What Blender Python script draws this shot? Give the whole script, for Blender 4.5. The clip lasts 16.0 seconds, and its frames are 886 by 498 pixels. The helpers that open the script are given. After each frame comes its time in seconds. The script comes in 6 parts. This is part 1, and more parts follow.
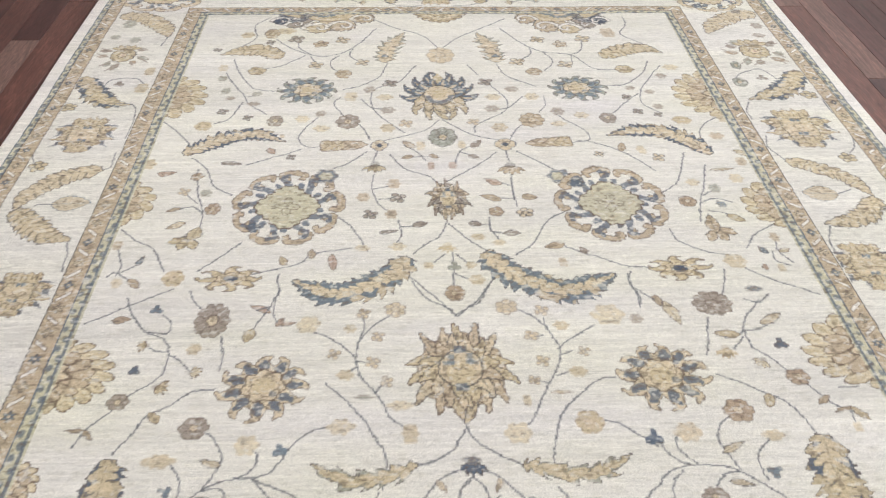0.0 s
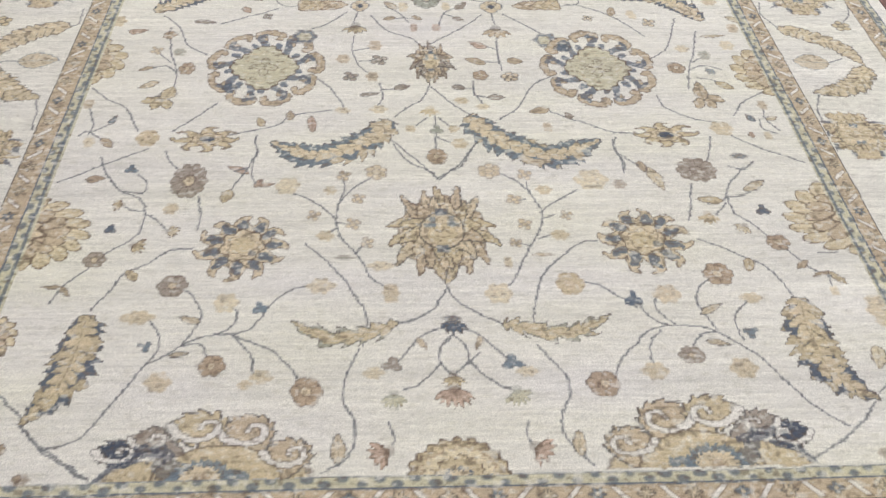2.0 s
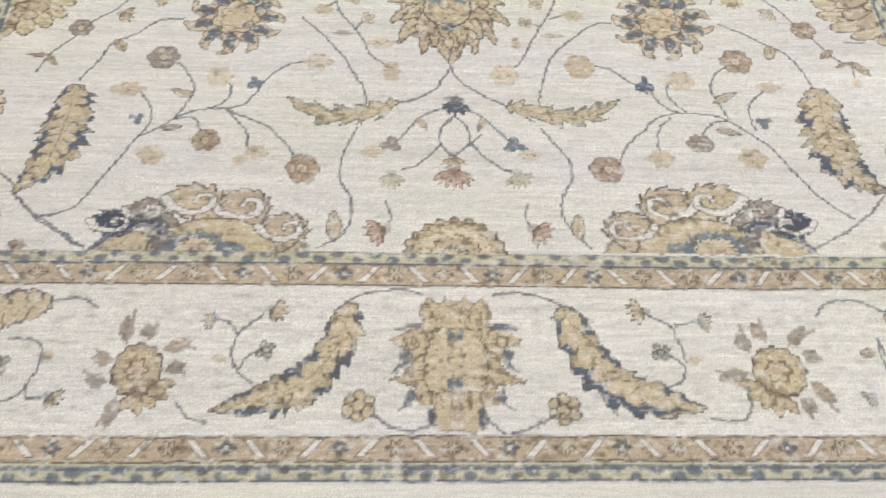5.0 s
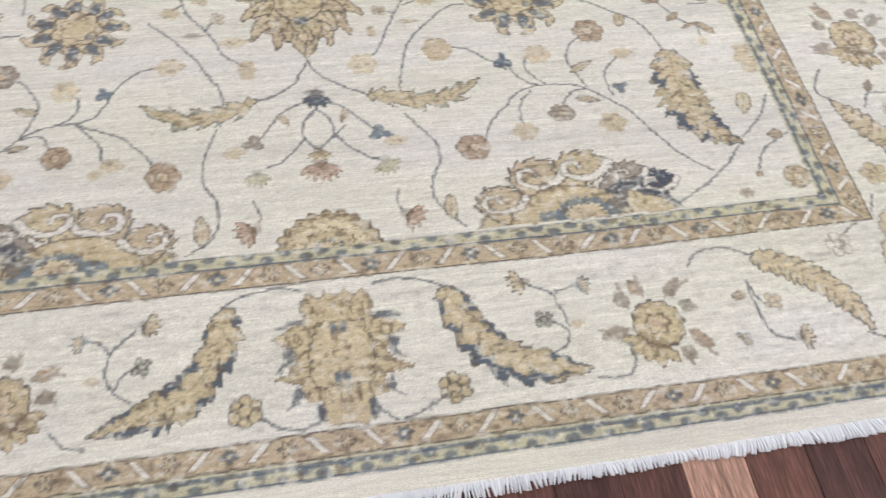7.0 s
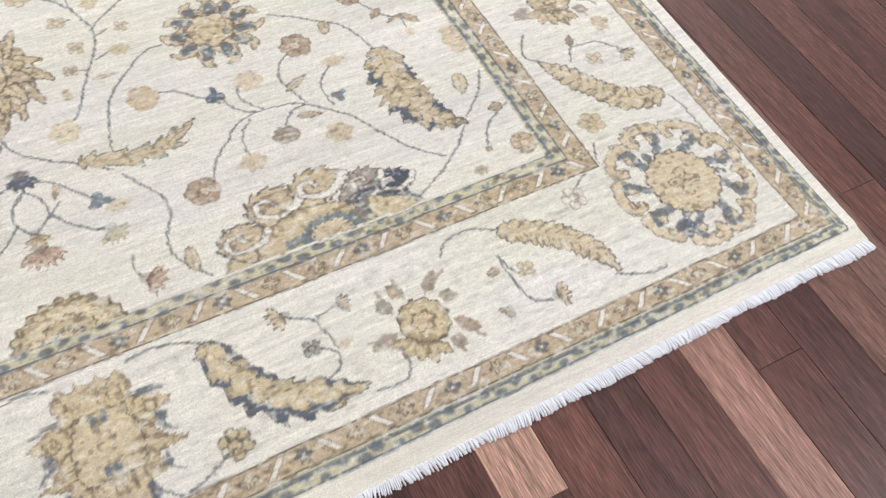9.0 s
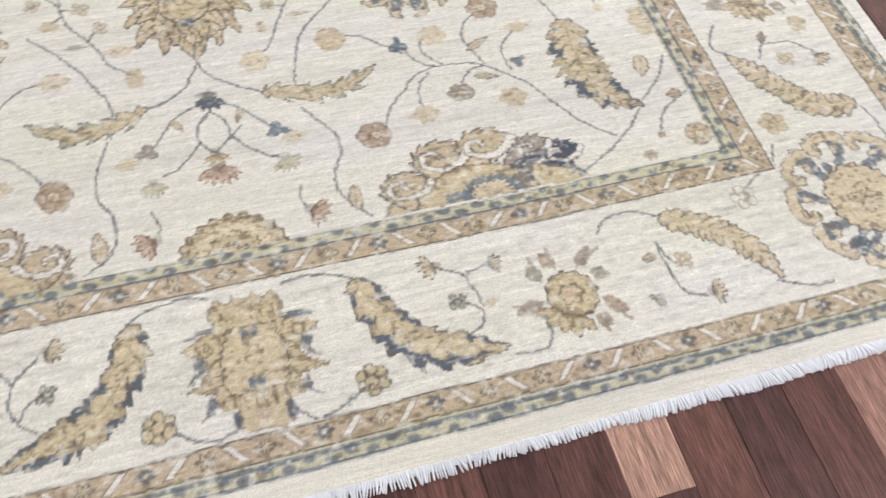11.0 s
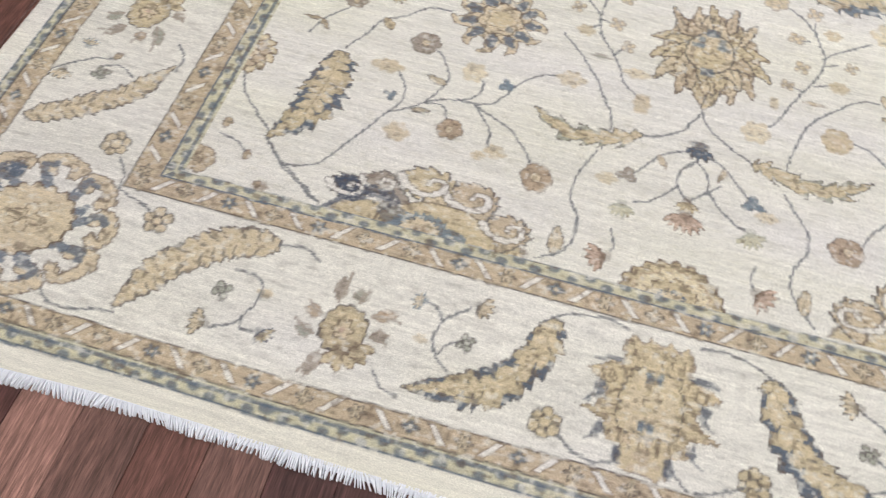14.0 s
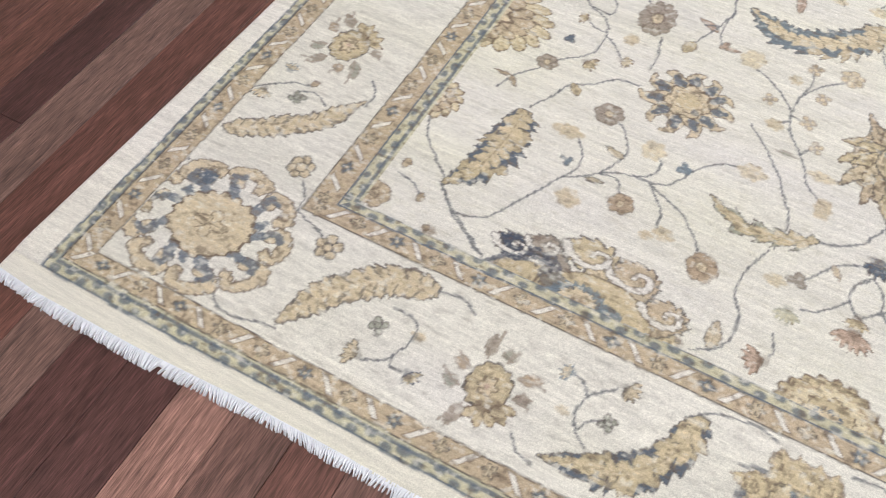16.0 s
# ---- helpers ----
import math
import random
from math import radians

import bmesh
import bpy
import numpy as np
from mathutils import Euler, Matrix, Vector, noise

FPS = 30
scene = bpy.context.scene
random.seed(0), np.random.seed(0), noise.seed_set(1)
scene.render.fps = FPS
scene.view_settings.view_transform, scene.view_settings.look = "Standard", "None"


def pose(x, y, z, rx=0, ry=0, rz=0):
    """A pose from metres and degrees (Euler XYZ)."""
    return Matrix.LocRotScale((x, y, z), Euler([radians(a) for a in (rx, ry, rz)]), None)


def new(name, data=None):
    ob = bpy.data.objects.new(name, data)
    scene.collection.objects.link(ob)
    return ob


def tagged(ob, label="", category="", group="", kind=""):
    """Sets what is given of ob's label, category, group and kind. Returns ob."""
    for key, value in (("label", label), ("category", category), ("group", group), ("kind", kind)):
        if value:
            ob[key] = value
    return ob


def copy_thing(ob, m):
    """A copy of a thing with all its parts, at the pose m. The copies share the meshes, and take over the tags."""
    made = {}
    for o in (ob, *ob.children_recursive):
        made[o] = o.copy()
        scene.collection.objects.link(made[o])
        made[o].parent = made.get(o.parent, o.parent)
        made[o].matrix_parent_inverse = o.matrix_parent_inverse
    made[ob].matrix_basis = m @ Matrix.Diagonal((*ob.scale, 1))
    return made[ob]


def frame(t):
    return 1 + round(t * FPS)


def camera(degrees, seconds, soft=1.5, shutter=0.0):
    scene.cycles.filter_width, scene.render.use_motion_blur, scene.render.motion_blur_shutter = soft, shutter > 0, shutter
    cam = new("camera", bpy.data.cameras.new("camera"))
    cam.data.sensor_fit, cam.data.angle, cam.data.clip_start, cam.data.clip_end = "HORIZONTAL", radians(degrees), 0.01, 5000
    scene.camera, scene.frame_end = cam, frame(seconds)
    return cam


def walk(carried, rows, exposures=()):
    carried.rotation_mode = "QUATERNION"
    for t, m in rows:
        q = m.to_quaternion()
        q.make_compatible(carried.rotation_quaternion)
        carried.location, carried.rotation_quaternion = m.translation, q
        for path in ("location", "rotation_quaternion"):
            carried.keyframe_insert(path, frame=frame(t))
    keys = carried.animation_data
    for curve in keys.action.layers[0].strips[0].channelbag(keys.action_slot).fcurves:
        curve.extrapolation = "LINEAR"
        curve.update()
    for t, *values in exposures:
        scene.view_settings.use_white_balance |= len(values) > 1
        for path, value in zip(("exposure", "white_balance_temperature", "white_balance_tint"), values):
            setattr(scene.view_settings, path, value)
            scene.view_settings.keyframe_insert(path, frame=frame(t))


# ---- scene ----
from functools import lru_cache

cam = camera(54.0, 16.0, soft=1.0, shutter=0.35)
ROWS = [
    (0, -0.128, -1.349, 1.609, 51.44, -0.73, -2.14),
    (0.5, -0.125, -1.353, 1.589, 50.15, -0.96, -2.51),
    (1, -0.122, -1.355, 1.573, 48.25, -1.29, -2.68),
    (1.5, -0.123, -1.356, 1.558, 45.97, -1.62, -2.70),
    (2, -0.129, -1.365, 1.542, 43.94, -2.06, -2.62),
    (2.5, -0.133, -1.376, 1.524, 41.93, -2.51, -2.41),
    (3, -0.123, -1.383, 1.512, 39.07, -2.85, -2.05),
    (3.5, -0.123, -1.377, 1.491, 35.90, -2.91, -1.56),
    (4, -0.117, -1.376, 1.475, 33.95, -2.67, -1.19),
    (4.2, -0.108, -1.368, 1.486, 32.85, -2.55, -0.92),
    (4.7, -0.103, -1.373, 1.474, 31.67, -2.48, -0.79),
    (5.25, -0.105, -1.393, 1.450, 31.34, -2.63, -1.11),
    (5.8, -0.106, -1.413, 1.427, 31.54, -2.87, -1.86),
    (6.3, -0.102, -1.419, 1.420, 31.72, -3.06, -2.83),
    (6.5, -0.090, -1.414, 1.424, 31.78, -3.22, -4.28),
    (7, -0.054, -1.408, 1.432, 32.32, -4.54, -9.91),
    (7.5, -0.012, -1.400, 1.438, 32.62, -5.72, -15.58),
    (8, 0.036, -1.388, 1.451, 32.68, -5.97, -20.41),
    (8.2, 0.049, -1.392, 1.452, 32.93, -5.98, -22.03),
    (8.7, 0.086, -1.393, 1.460, 33.23, -6.07, -26.36),
    (9.25, 0.109, -1.402, 1.461, 33.56, -5.96, -29.58),
    (9.8, 0.107, -1.414, 1.454, 33.63, -5.54, -29.70),
    (10.3, 0.082, -1.422, 1.440, 33.25, -4.87, -25.87),
    (10.5, 0.066, -1.423, 1.433, 32.98, -4.54, -23.42),
    (11, 0.032, -1.415, 1.423, 31.92, -4.09, -16.52),
    (11.5, -0.020, -1.406, 1.419, 31.15, -4.26, -9.40),
    (12, -0.078, -1.403, 1.422, 30.61, -4.12, -2.81),
    (12.5, -0.131, -1.404, 1.425, 30.64, -3.96, 2.27),
    (13, -0.177, -1.404, 1.428, 31.02, -3.37, 6.83),
    (13.5, -0.222, -1.408, 1.433, 31.55, -2.86, 11.59),
    (14, -0.249, -1.421, 1.441, 32.46, -2.24, 16.10),
    (14.5, -0.286, -1.421, 1.465, 33.41, -2.16, 19.59),
    (15, -0.307, -1.421, 1.469, 34.46, -1.76, 23.06),
    (15.5, -0.328, -1.424, 1.482, 34.70, -1.73, 26.33),
    (16, -0.345, -1.423, 1.485, 34.26, -1.34, 28.52),
]

walk(cam, [(t, pose(x, y, z, rx, ry, rz)) for t, x, y, z, rx, ry, rz in ROWS],
     exposures=[(0, -0.01), (1.2, -0.03), (2, -0.13), (3, -0.04), (4.2, -0.04), (6.3, -0.08), (7.4, -0.10), (8, 0.08), (10.5, 0.05), (12, 0.0), (14, 0.02), (16, 0.09)])

# ---- light ----
scene.view_settings.exposure = 0.0
world = bpy.data.worlds.new("world")
scene.world = world
world.use_nodes = True
world.node_tree.nodes["Background"].inputs[0].default_value = (0.9, 0.95, 1.0, 1)
world.node_tree.nodes["Background"].inputs[1].default_value = 0.05

ROOM = (-4.2, 4.3, -3.4, 6.2, 2.9)      # x0, x1, y0, y1, height
# Assumed overhead lamps, never in view; stronger and cooler on the right.
for lx, power, tint in ((-1.0, 28.0, (0.962, 0.985, 1.02)), (2.8, 41.5, (0.938, 0.99, 1.045))):
    for ly in (-2.0, 1.4, 4.6):
        lamp = new("assumed_lamp_light", bpy.data.lights.new("assumed_lamp_light", "AREA"))
        lamp.data.shape, lamp.data.size, lamp.data.size_y = "RECTANGLE", 1.15, 0.55
        lamp.data.energy, lamp.data.color = power, tint
        lamp.matrix_world = pose(lx, ly, 2.84)


# ---- materials ----
def lin(r, g, b):
    return tuple(((c / 255 + 0.055) / 1.055) ** 2.4 if c > 10 else c / 255 / 12.92 for c in (r, g, b))


def material(name):
    m = bpy.data.materials.new(name)
    m.use_nodes = True
    nt = m.node_tree
    bsdf = nt.nodes["Principled BSDF"]

    def node(kind, **values):
        n = nt.nodes.new("ShaderNode" + kind)
        for k, v in values.items():
            n.inputs[k].default_value = v
        return n
    return m, nt, bsdf, node, nt.links.new


def wool_material():
    """Knotted wool: the dye comes from the mesh, streaked along the weft, with a fine pile."""
    m, nt, bsdf, node, link = material("knotted_wool")
    dye = nt.nodes.new("ShaderNodeAttribute")
    dye.attribute_name = "dye"
    geo = nt.nodes.new("ShaderNodeTexCoord")
    weft = nt.nodes.new("ShaderNodeMapping")
    weft.inputs["Scale"].default_value = (9, 130, 1)
    link(geo.outputs["Object"], weft.inputs["Vector"])
    streak = node("TexNoise", Scale=1.0, Detail=4.0, Roughness=0.65)
    link(weft.outputs[0], streak.inputs["Vector"])
    abrash = nt.nodes.new("ShaderNodeMapping")
    abrash.inputs["Scale"].default_value = (0.7, 5, 1)
    link(geo.outputs["Object"], abrash.inputs["Vector"])
    band = node("TexNoise", Scale=1.0, Detail=3.0, Roughness=0.6)
    link(abrash.outputs[0], band.inputs["Vector"])
    pile = node("TexNoise", Scale=420.0, Detail=2.0, Roughness=0.7)
    link(geo.outputs["Object"], pile.inputs["Vector"])

    def spread(src, lo, hi):
        r = nt.nodes.new("ShaderNodeMapRange")
        r.inputs["From Min"].default_value, r.inputs["From Max"].default_value = 0.3, 0.7
        r.inputs["To Min"].default_value, r.inputs["To Max"].default_value = lo, hi
        link(src.outputs["Fac"], r.inputs["Value"])
        return r
    a, b, c = spread(streak, 0.87, 1.07), spread(band, 0.95, 1.04), spread(pile, 0.80, 1.14)
    one = nt.nodes.new("ShaderNodeMath")
    one.operation = "MULTIPLY"
    link(a.outputs[0], one.inputs[0]), link(b.outputs[0], one.inputs[1])
    two = nt.nodes.new("ShaderNodeMath")
    two.operation = "MULTIPLY"
    link(one.outputs[0], two.inputs[0]), link(c.outputs[0], two.inputs[1])
    mul = nt.nodes.new("ShaderNodeVectorMath")
    mul.operation = "SCALE"
    link(dye.outputs["Color"], mul.inputs[0]), link(two.outputs[0], mul.inputs["Scale"])
    link(mul.outputs[0], bsdf.inputs["Base Color"])
    bsdf.inputs["Roughness"].default_value = 0.92
    bsdf.inputs["Specular IOR Level"].default_value = 0.12
    bsdf.inputs["Sheen Weight"].default_value = 0.12
    bump = node("Bump", Strength=0.45, Distance=0.0015)
    add = nt.nodes.new("ShaderNodeMath")
    link(streak.outputs["Fac"], add.inputs[0]), link(pile.outputs["Fac"], add.inputs[1])
    link(add.outputs[0], bump.inputs["Height"])
    link(bump.outputs[0], bsdf.inputs["Normal"])
    return m


def wood_material(name, single):
    """Stained hardwood boards: each board its own tone, grain along y."""
    m, nt, bsdf, node, link = material(name)
    info = nt.nodes.new("ShaderNodeObjectInfo")
    geo = nt.nodes.new("ShaderNodeTexCoord")
    isl = nt.nodes.new("ShaderNodeNewGeometry")
    rnd = nt.nodes.new("ShaderNodeMath")
    link(info.outputs["Random"], rnd.inputs[0]), link(isl.outputs["Random Per Island"], rnd.inputs[1])
    frac = nt.nodes.new("ShaderNodeMath")
    frac.operation = "FRACT"
    link(rnd.outputs[0], frac.inputs[0])
    far = nt.nodes.new("ShaderNodeMath")
    far.operation = "MULTIPLY"
    far.inputs[1].default_value = 37.0
    link(frac.outputs[0], far.inputs[0])
    comb = nt.nodes.new("ShaderNodeCombineXYZ")
    link(far.outputs[0], comb.inputs[0]), link(far.outputs[0], comb.inputs[1])
    pos = nt.nodes.new("ShaderNodeVectorMath")
    link(geo.outputs["Object"], pos.inputs[0]), link(comb.outputs[0], pos.inputs[1])
    tone = nt.nodes.new("ShaderNodeValToRGB")
    tone.color_ramp.interpolation = "LINEAR"
    stops = [(0.0, (80, 53, 52)), (0.25, (96, 64, 61)), (0.45, (115, 77, 69)), (0.62, (126, 99, 92)), (0.78, (146, 106, 97)), (0.9, (164, 125, 114)), (1.0, (188, 149, 134))]
    el = tone.color_ramp.elements
    while len(el) < len(stops):
        el.new(0.5)
    for e, (p, c) in zip(el, stops):
        e.position, e.color = p, (*lin(*c), 1)
    if single:
        own = nt.nodes.new("ShaderNodeSeparateColor")
        link(info.outputs["Color"], own.inputs[0]), link(own.outputs[0], tone.inputs[0])
    else:
        link(frac.outputs[0], tone.inputs[0])
    grain = nt.nodes.new("ShaderNodeMapping")
    grain.inputs["Scale"].default_value = (190, 9.0, 1)
    link(pos.outputs[0], grain.inputs["Vector"])
    fine = node("TexNoise", Scale=1.0, Detail=7.0, Roughness=0.72, Distortion=0.9)
    link(grain.outputs[0], fine.inputs["Vector"])
    broad = nt.nodes.new("ShaderNodeMapping")
    broad.inputs["Scale"].default_value = (19, 1.6, 1)
    link(pos.outputs[0], broad.inputs["Vector"])
    figure = node("TexNoise", Scale=1.0, Detail=4.0, Roughness=0.6, Distortion=2.6)
    link(broad.outputs[0], figure.inputs["Vector"])

    def spread(src, lo, hi):
        r = nt.nodes.new("ShaderNodeMapRange")
        r.inputs["From Min"].default_value, r.inputs["From Max"].default_value = 0.3, 0.7
        r.inputs["To Min"].default_value, r.inputs["To Max"].default_value = lo, hi
        link(src.outputs["Fac"], r.inputs["Value"])
        return r
    a, b = spread(fine, 0.56, 1.36), spread(figure, 0.66, 1.34)
    dash = nt.nodes.new("ShaderNodeMapping")
    dash.inputs["Scale"].default_value = (420, 26, 1)
    link(pos.outputs[0], dash.inputs["Vector"])
    pores = node("TexNoise", Scale=1.0, Detail=2.0, Roughness=0.5)
    link(dash.outputs[0], pores.inputs["Vector"])
    pore = spread(pores, 0.54, 1.30)
    grained = nt.nodes.new("ShaderNodeMath")
    grained.operation = "MULTIPLY"
    link(a.outputs[0], grained.inputs[0]), link(pore.outputs[0], grained.inputs[1])
    both = nt.nodes.new("ShaderNodeMath")
    both.operation = "MULTIPLY"
    link(grained.outputs[0], both.inputs[0]), link(b.outputs[0], both.inputs[1])
    mul = nt.nodes.new("ShaderNodeVectorMath")
    mul.operation = "SCALE"
    link(tone.outputs[0], mul.inputs[0]), link(both.outputs[0], mul.inputs["Scale"])
    link(mul.outputs[0], bsdf.inputs["Base Color"])
    rough = spread(fine, 0.34, 0.5)
    link(rough.outputs[0], bsdf.inputs["Roughness"])
    bsdf.inputs["Specular IOR Level"].default_value = 0.4
    bump = node("Bump", Strength=0.12, Distance=0.001)
    link(fine.outputs["Fac"], bump.inputs["Height"]), link(bump.outputs[0], bsdf.inputs["Normal"])
    return m


def plain_material(name, rgb, rough=0.8, scale=40.0, depth=0.06, strength=0.0):
    m, nt, bsdf, node, link = material(name)
    tex = node("TexNoise", Scale=scale, Detail=4.0)
    geo = nt.nodes.new("ShaderNodeTexCoord")
    link(geo.outputs["Object"], tex.inputs["Vector"])
    mix = nt.nodes.new("ShaderNodeMix")
    mix.data_type = "RGBA"
    c = lin(*rgb)
    mix.inputs["A"].default_value = (*[v * (1 - depth) for v in c], 1)
    mix.inputs["B"].default_value = (*[min(1, v * (1 + depth)) for v in c], 1)
    link(tex.outputs["Fac"], mix.inputs["Factor"])
    link(mix.outputs["Result"], bsdf.inputs["Base Color"])
    bsdf.inputs["Roughness"].default_value = rough
    if strength:
        bsdf.inputs["Emission Color"].default_value = (1, 0.97, 0.92, 1)
        bsdf.inputs["Emission Strength"].default_value = strength
    return m


WOOL, WOOD, WOOD_FAR = wool_material(), wood_material("stained_wood", True), wood_material("stained_wood_far", False)
PAINT = plain_material("wall_paint", (225, 222, 215))
COTTON = plain_material("cotton_fringe", (242, 244, 255), 0.9, 300.0, 0.06)
DARK = plain_material("joint_dark", (30, 20, 18), 0.8)
# glowing diffuser and frame of the assumed ceiling lamps
PANEL = plain_material("lamp_diffuser", (240, 240, 240), 0.5, strength=4.0)
METAL = plain_material("lamp_frame", (210, 210, 208), 0.4)


def mesh_object(name, verts, faces, mat, parent=None, label="", smooth=False):
    me = bpy.data.meshes.new(name)
    me.from_pydata(verts, [], faces)
    me.materials.append(mat)
    if smooth:
        me.shade_smooth()
    ob = new(name, me)
    if parent:
        ob.parent = parent
    return tagged(ob, label)


def box(x0, x1, y0, y1, z0, z1):
    v = [(x, y, z) for z in (z0, z1) for y in (y0, y1) for x in (x0, x1)]
    f = [(0, 2, 3, 1), (4, 5, 7, 6), (0, 1, 5, 4), (2, 6, 7, 3), (0, 4, 6, 2), (1, 3, 7, 5)]
    return v, f


# ---- room ----
X0, X1, Y0, Y1, ZC = ROOM
for name, b in (("wall_west", (X0 - 0.15, X0, Y0, Y1, 0, ZC)), ("wall_east", (X1, X1 + 0.15, Y0, Y1, 0, ZC)),
                ("wall_south", (X0 - 0.15, X1 + 0.15, Y0 - 0.15, Y0, 0, ZC)), ("wall_north", (X0 - 0.15, X1 + 0.15, Y1, Y1 + 0.15, 0, ZC)),
                ("ceiling", (X0 - 0.15, X1 + 0.15, Y0 - 0.15, Y1 + 0.15, ZC, ZC + 0.15))):
    wall = mesh_object(name, *box(*b), PAINT)
    tagged(wall, "plain white painted " + ("ceiling of the room" if name == "ceiling" else "wall closing the room"), name.split("_")[0], kind="structure")

floor = mesh_object("floor", *box(X0, X1, Y0, Y1, -0.08, -0.0045), DARK)
tagged(floor, "dark reddish-brown stained hardwood plank floor", "floor", kind="structure")


# ---- ceiling lamps (assumed, out of view) ----
# Unseen fixtures, added to give the overhead light a source.
def ceiling_light(x, y):
    base = new("ceiling_light")
    base.location = (x, y, 2.9)
    tagged(base, "assumed ceiling light panel with metal frame, out of view, added as light source", "ceiling light", "ceiling lights")
    v, f = [], []
    for b in ((-0.62, 0.62, -0.32, -0.29, -0.05, 0), (-0.62, 0.62, 0.29, 0.32, -0.05, 0), (-0.62, -0.59, -0.29, 0.29, -0.05, 0), (0.59, 0.62, -0.29, 0.29, -0.05, 0)):
        bv, bf = box(*b)
        f += [tuple(i + len(v) for i in q) for q in bf]
        v += bv
    mesh_object("frame", v, f, METAL, base)
    mesh_object("diffuser", *box(-0.588, 0.588, -0.288, 0.288, -0.03, -0.005), PANEL, base)
    return base


first = ceiling_light(-1.0, -2.0)
for lx in (-1.0, 2.8):
    for ly in (-2.0, 1.4, 4.6):
        if (lx, ly) != (-1.0, -2.0):
            copy_thing(first, pose(lx, ly, 2.9))

# ---- the rug ----
# The rug is knotted row by row on a loom: a grid of knots takes dye from the motifs laid on it.
XE0, XE1 = -1.532, 1.580             # side edges
YE0, YE1 = -0.998, 2.832             # ends of the flat-woven bands
THICK = 0.012
GX = np.linspace(XE0, XE1, 1000)
GY = np.concatenate([np.arange(YE0, 0.35, 0.0031), np.linspace(0.352, YE1, 770)])
NX, NY = len(GX), len(GY)
DYE = np.zeros((NY, NX, 3))
PART = np.zeros((NY, NX), dtype=np.int32)
PARTS = []                           # (name, label, parent number)
rng = np.random.default_rng(7)


@lru_cache(maxsize=None)
def smooth_noise(cx, cy, seed):
    """Random field over the rug, with cells of cx by cy metres."""
    r = np.random.default_rng(seed)
    nx, ny = int((XE1 - XE0) / cx) + 3, int((YE1 - YE0) / cy) + 3
    g = r.standard_normal((ny, nx))
    fx, fy = (GX - XE0) / cx, (GY - YE0) / cy
    ix, iy = fx.astype(int), fy.astype(int)
    sx, sy = fx - ix, fy - iy
    sx, sy = sx * sx * (3 - 2 * sx), sy * sy * (3 - 2 * sy)
    top = g[iy][:, ix] * (1 - sx) + g[iy][:, ix + 1] * sx
    low = g[iy + 1][:, ix] * (1 - sx) + g[iy + 1][:, ix + 1] * sx
    return top * (1 - sy)[:, None] + low * sy[:, None]


WOBX = 0.0013 * smooth_noise(0.011, 0.008, 1) + 0.0015 * smooth_noise(0.05, 0.05, 2)
WOBY = 0.0013 * smooth_noise(0.011, 0.008, 3) + 0.0015 * smooth_noise(0.05, 0.05, 4)
FADE = smooth_noise(0.020, 0.007, 5)
MOTTLE = 0.75 * smooth_noise(0.0075, 0.0055, 6) + 0.75 * smooth_noise(0.016, 0.011, 7)
KX, KY = 0.0046, 0.0044              # one knot
SNAPX = 0.35 * GX + 0.65 * (np.floor(GX / KX) + 0.5) * KX
SNAPY = 0.35 * GY + 0.65 * (np.floor(GY / KY) + 0.5) * KY
CLIP = {}                            # where a band's motifs may lie

C = {k: np.array(lin(*v)) for k, v in dict(
    cream=(233, 230, 222), kilim=(233, 229, 219), gold=(209, 194, 163), pale=(224, 212, 184), tan=(201, 184, 159), brown=(188, 168, 146),
    taupe=(172, 161, 150), rust=(204, 180, 163), blue=(100, 112, 128), navy=(84, 92, 108), steel=(124, 138, 150), green=(172, 173, 161),
    sage=(209, 204, 178), line=(100, 94, 92), vine=(116, 118, 123), white=(238, 234, 228), bark=(120, 104, 92), sand=(218, 203, 176)).items()}


LOOKS = dict(palmette="gold and blue woven palmette", star_flower="gold flower with blue petals", serrated_leaf="blue-edged toothed leaf", feather_leaf="pale gold feathery leaf",
             shell_palmette="scrolled half palmette in gold and taupe", fan_palmette="gold fan-shaped half palmette", round_flower="round gold bloom", cone_flower="tan bloom of overlapping scales")


def part_number(name, label="", parent=0):
    label = label or LOOKS.get(name, "")
    PARTS.append((name, label, parent))
    return len(PARTS) - 1


def window(x0, x1, y0, y1):
    a, b = np.searchsorted(GX, (x0, x1))
    c, d = np.searchsorted(GY, (y0, y1))
    return slice(c, d), slice(a, b)


def local(sl, x, y):
    """Offsets from (x, y) over a window, with the unevenness of hand knotting."""
    return SNAPX[sl[1]][None, :] - x + WOBX[sl], SNAPY[sl[0]][:, None] - y + WOBY[sl]


def around(x, y, r, turn=0.0):
    sl = window(x - r, x + r, y - r, y + r)
    dx, dy = local(sl, x, y)
    a = radians(turn)
    return sl, dx * math.cos(a) + dy * math.sin(a), -dx * math.sin(a) + dy * math.cos(a)


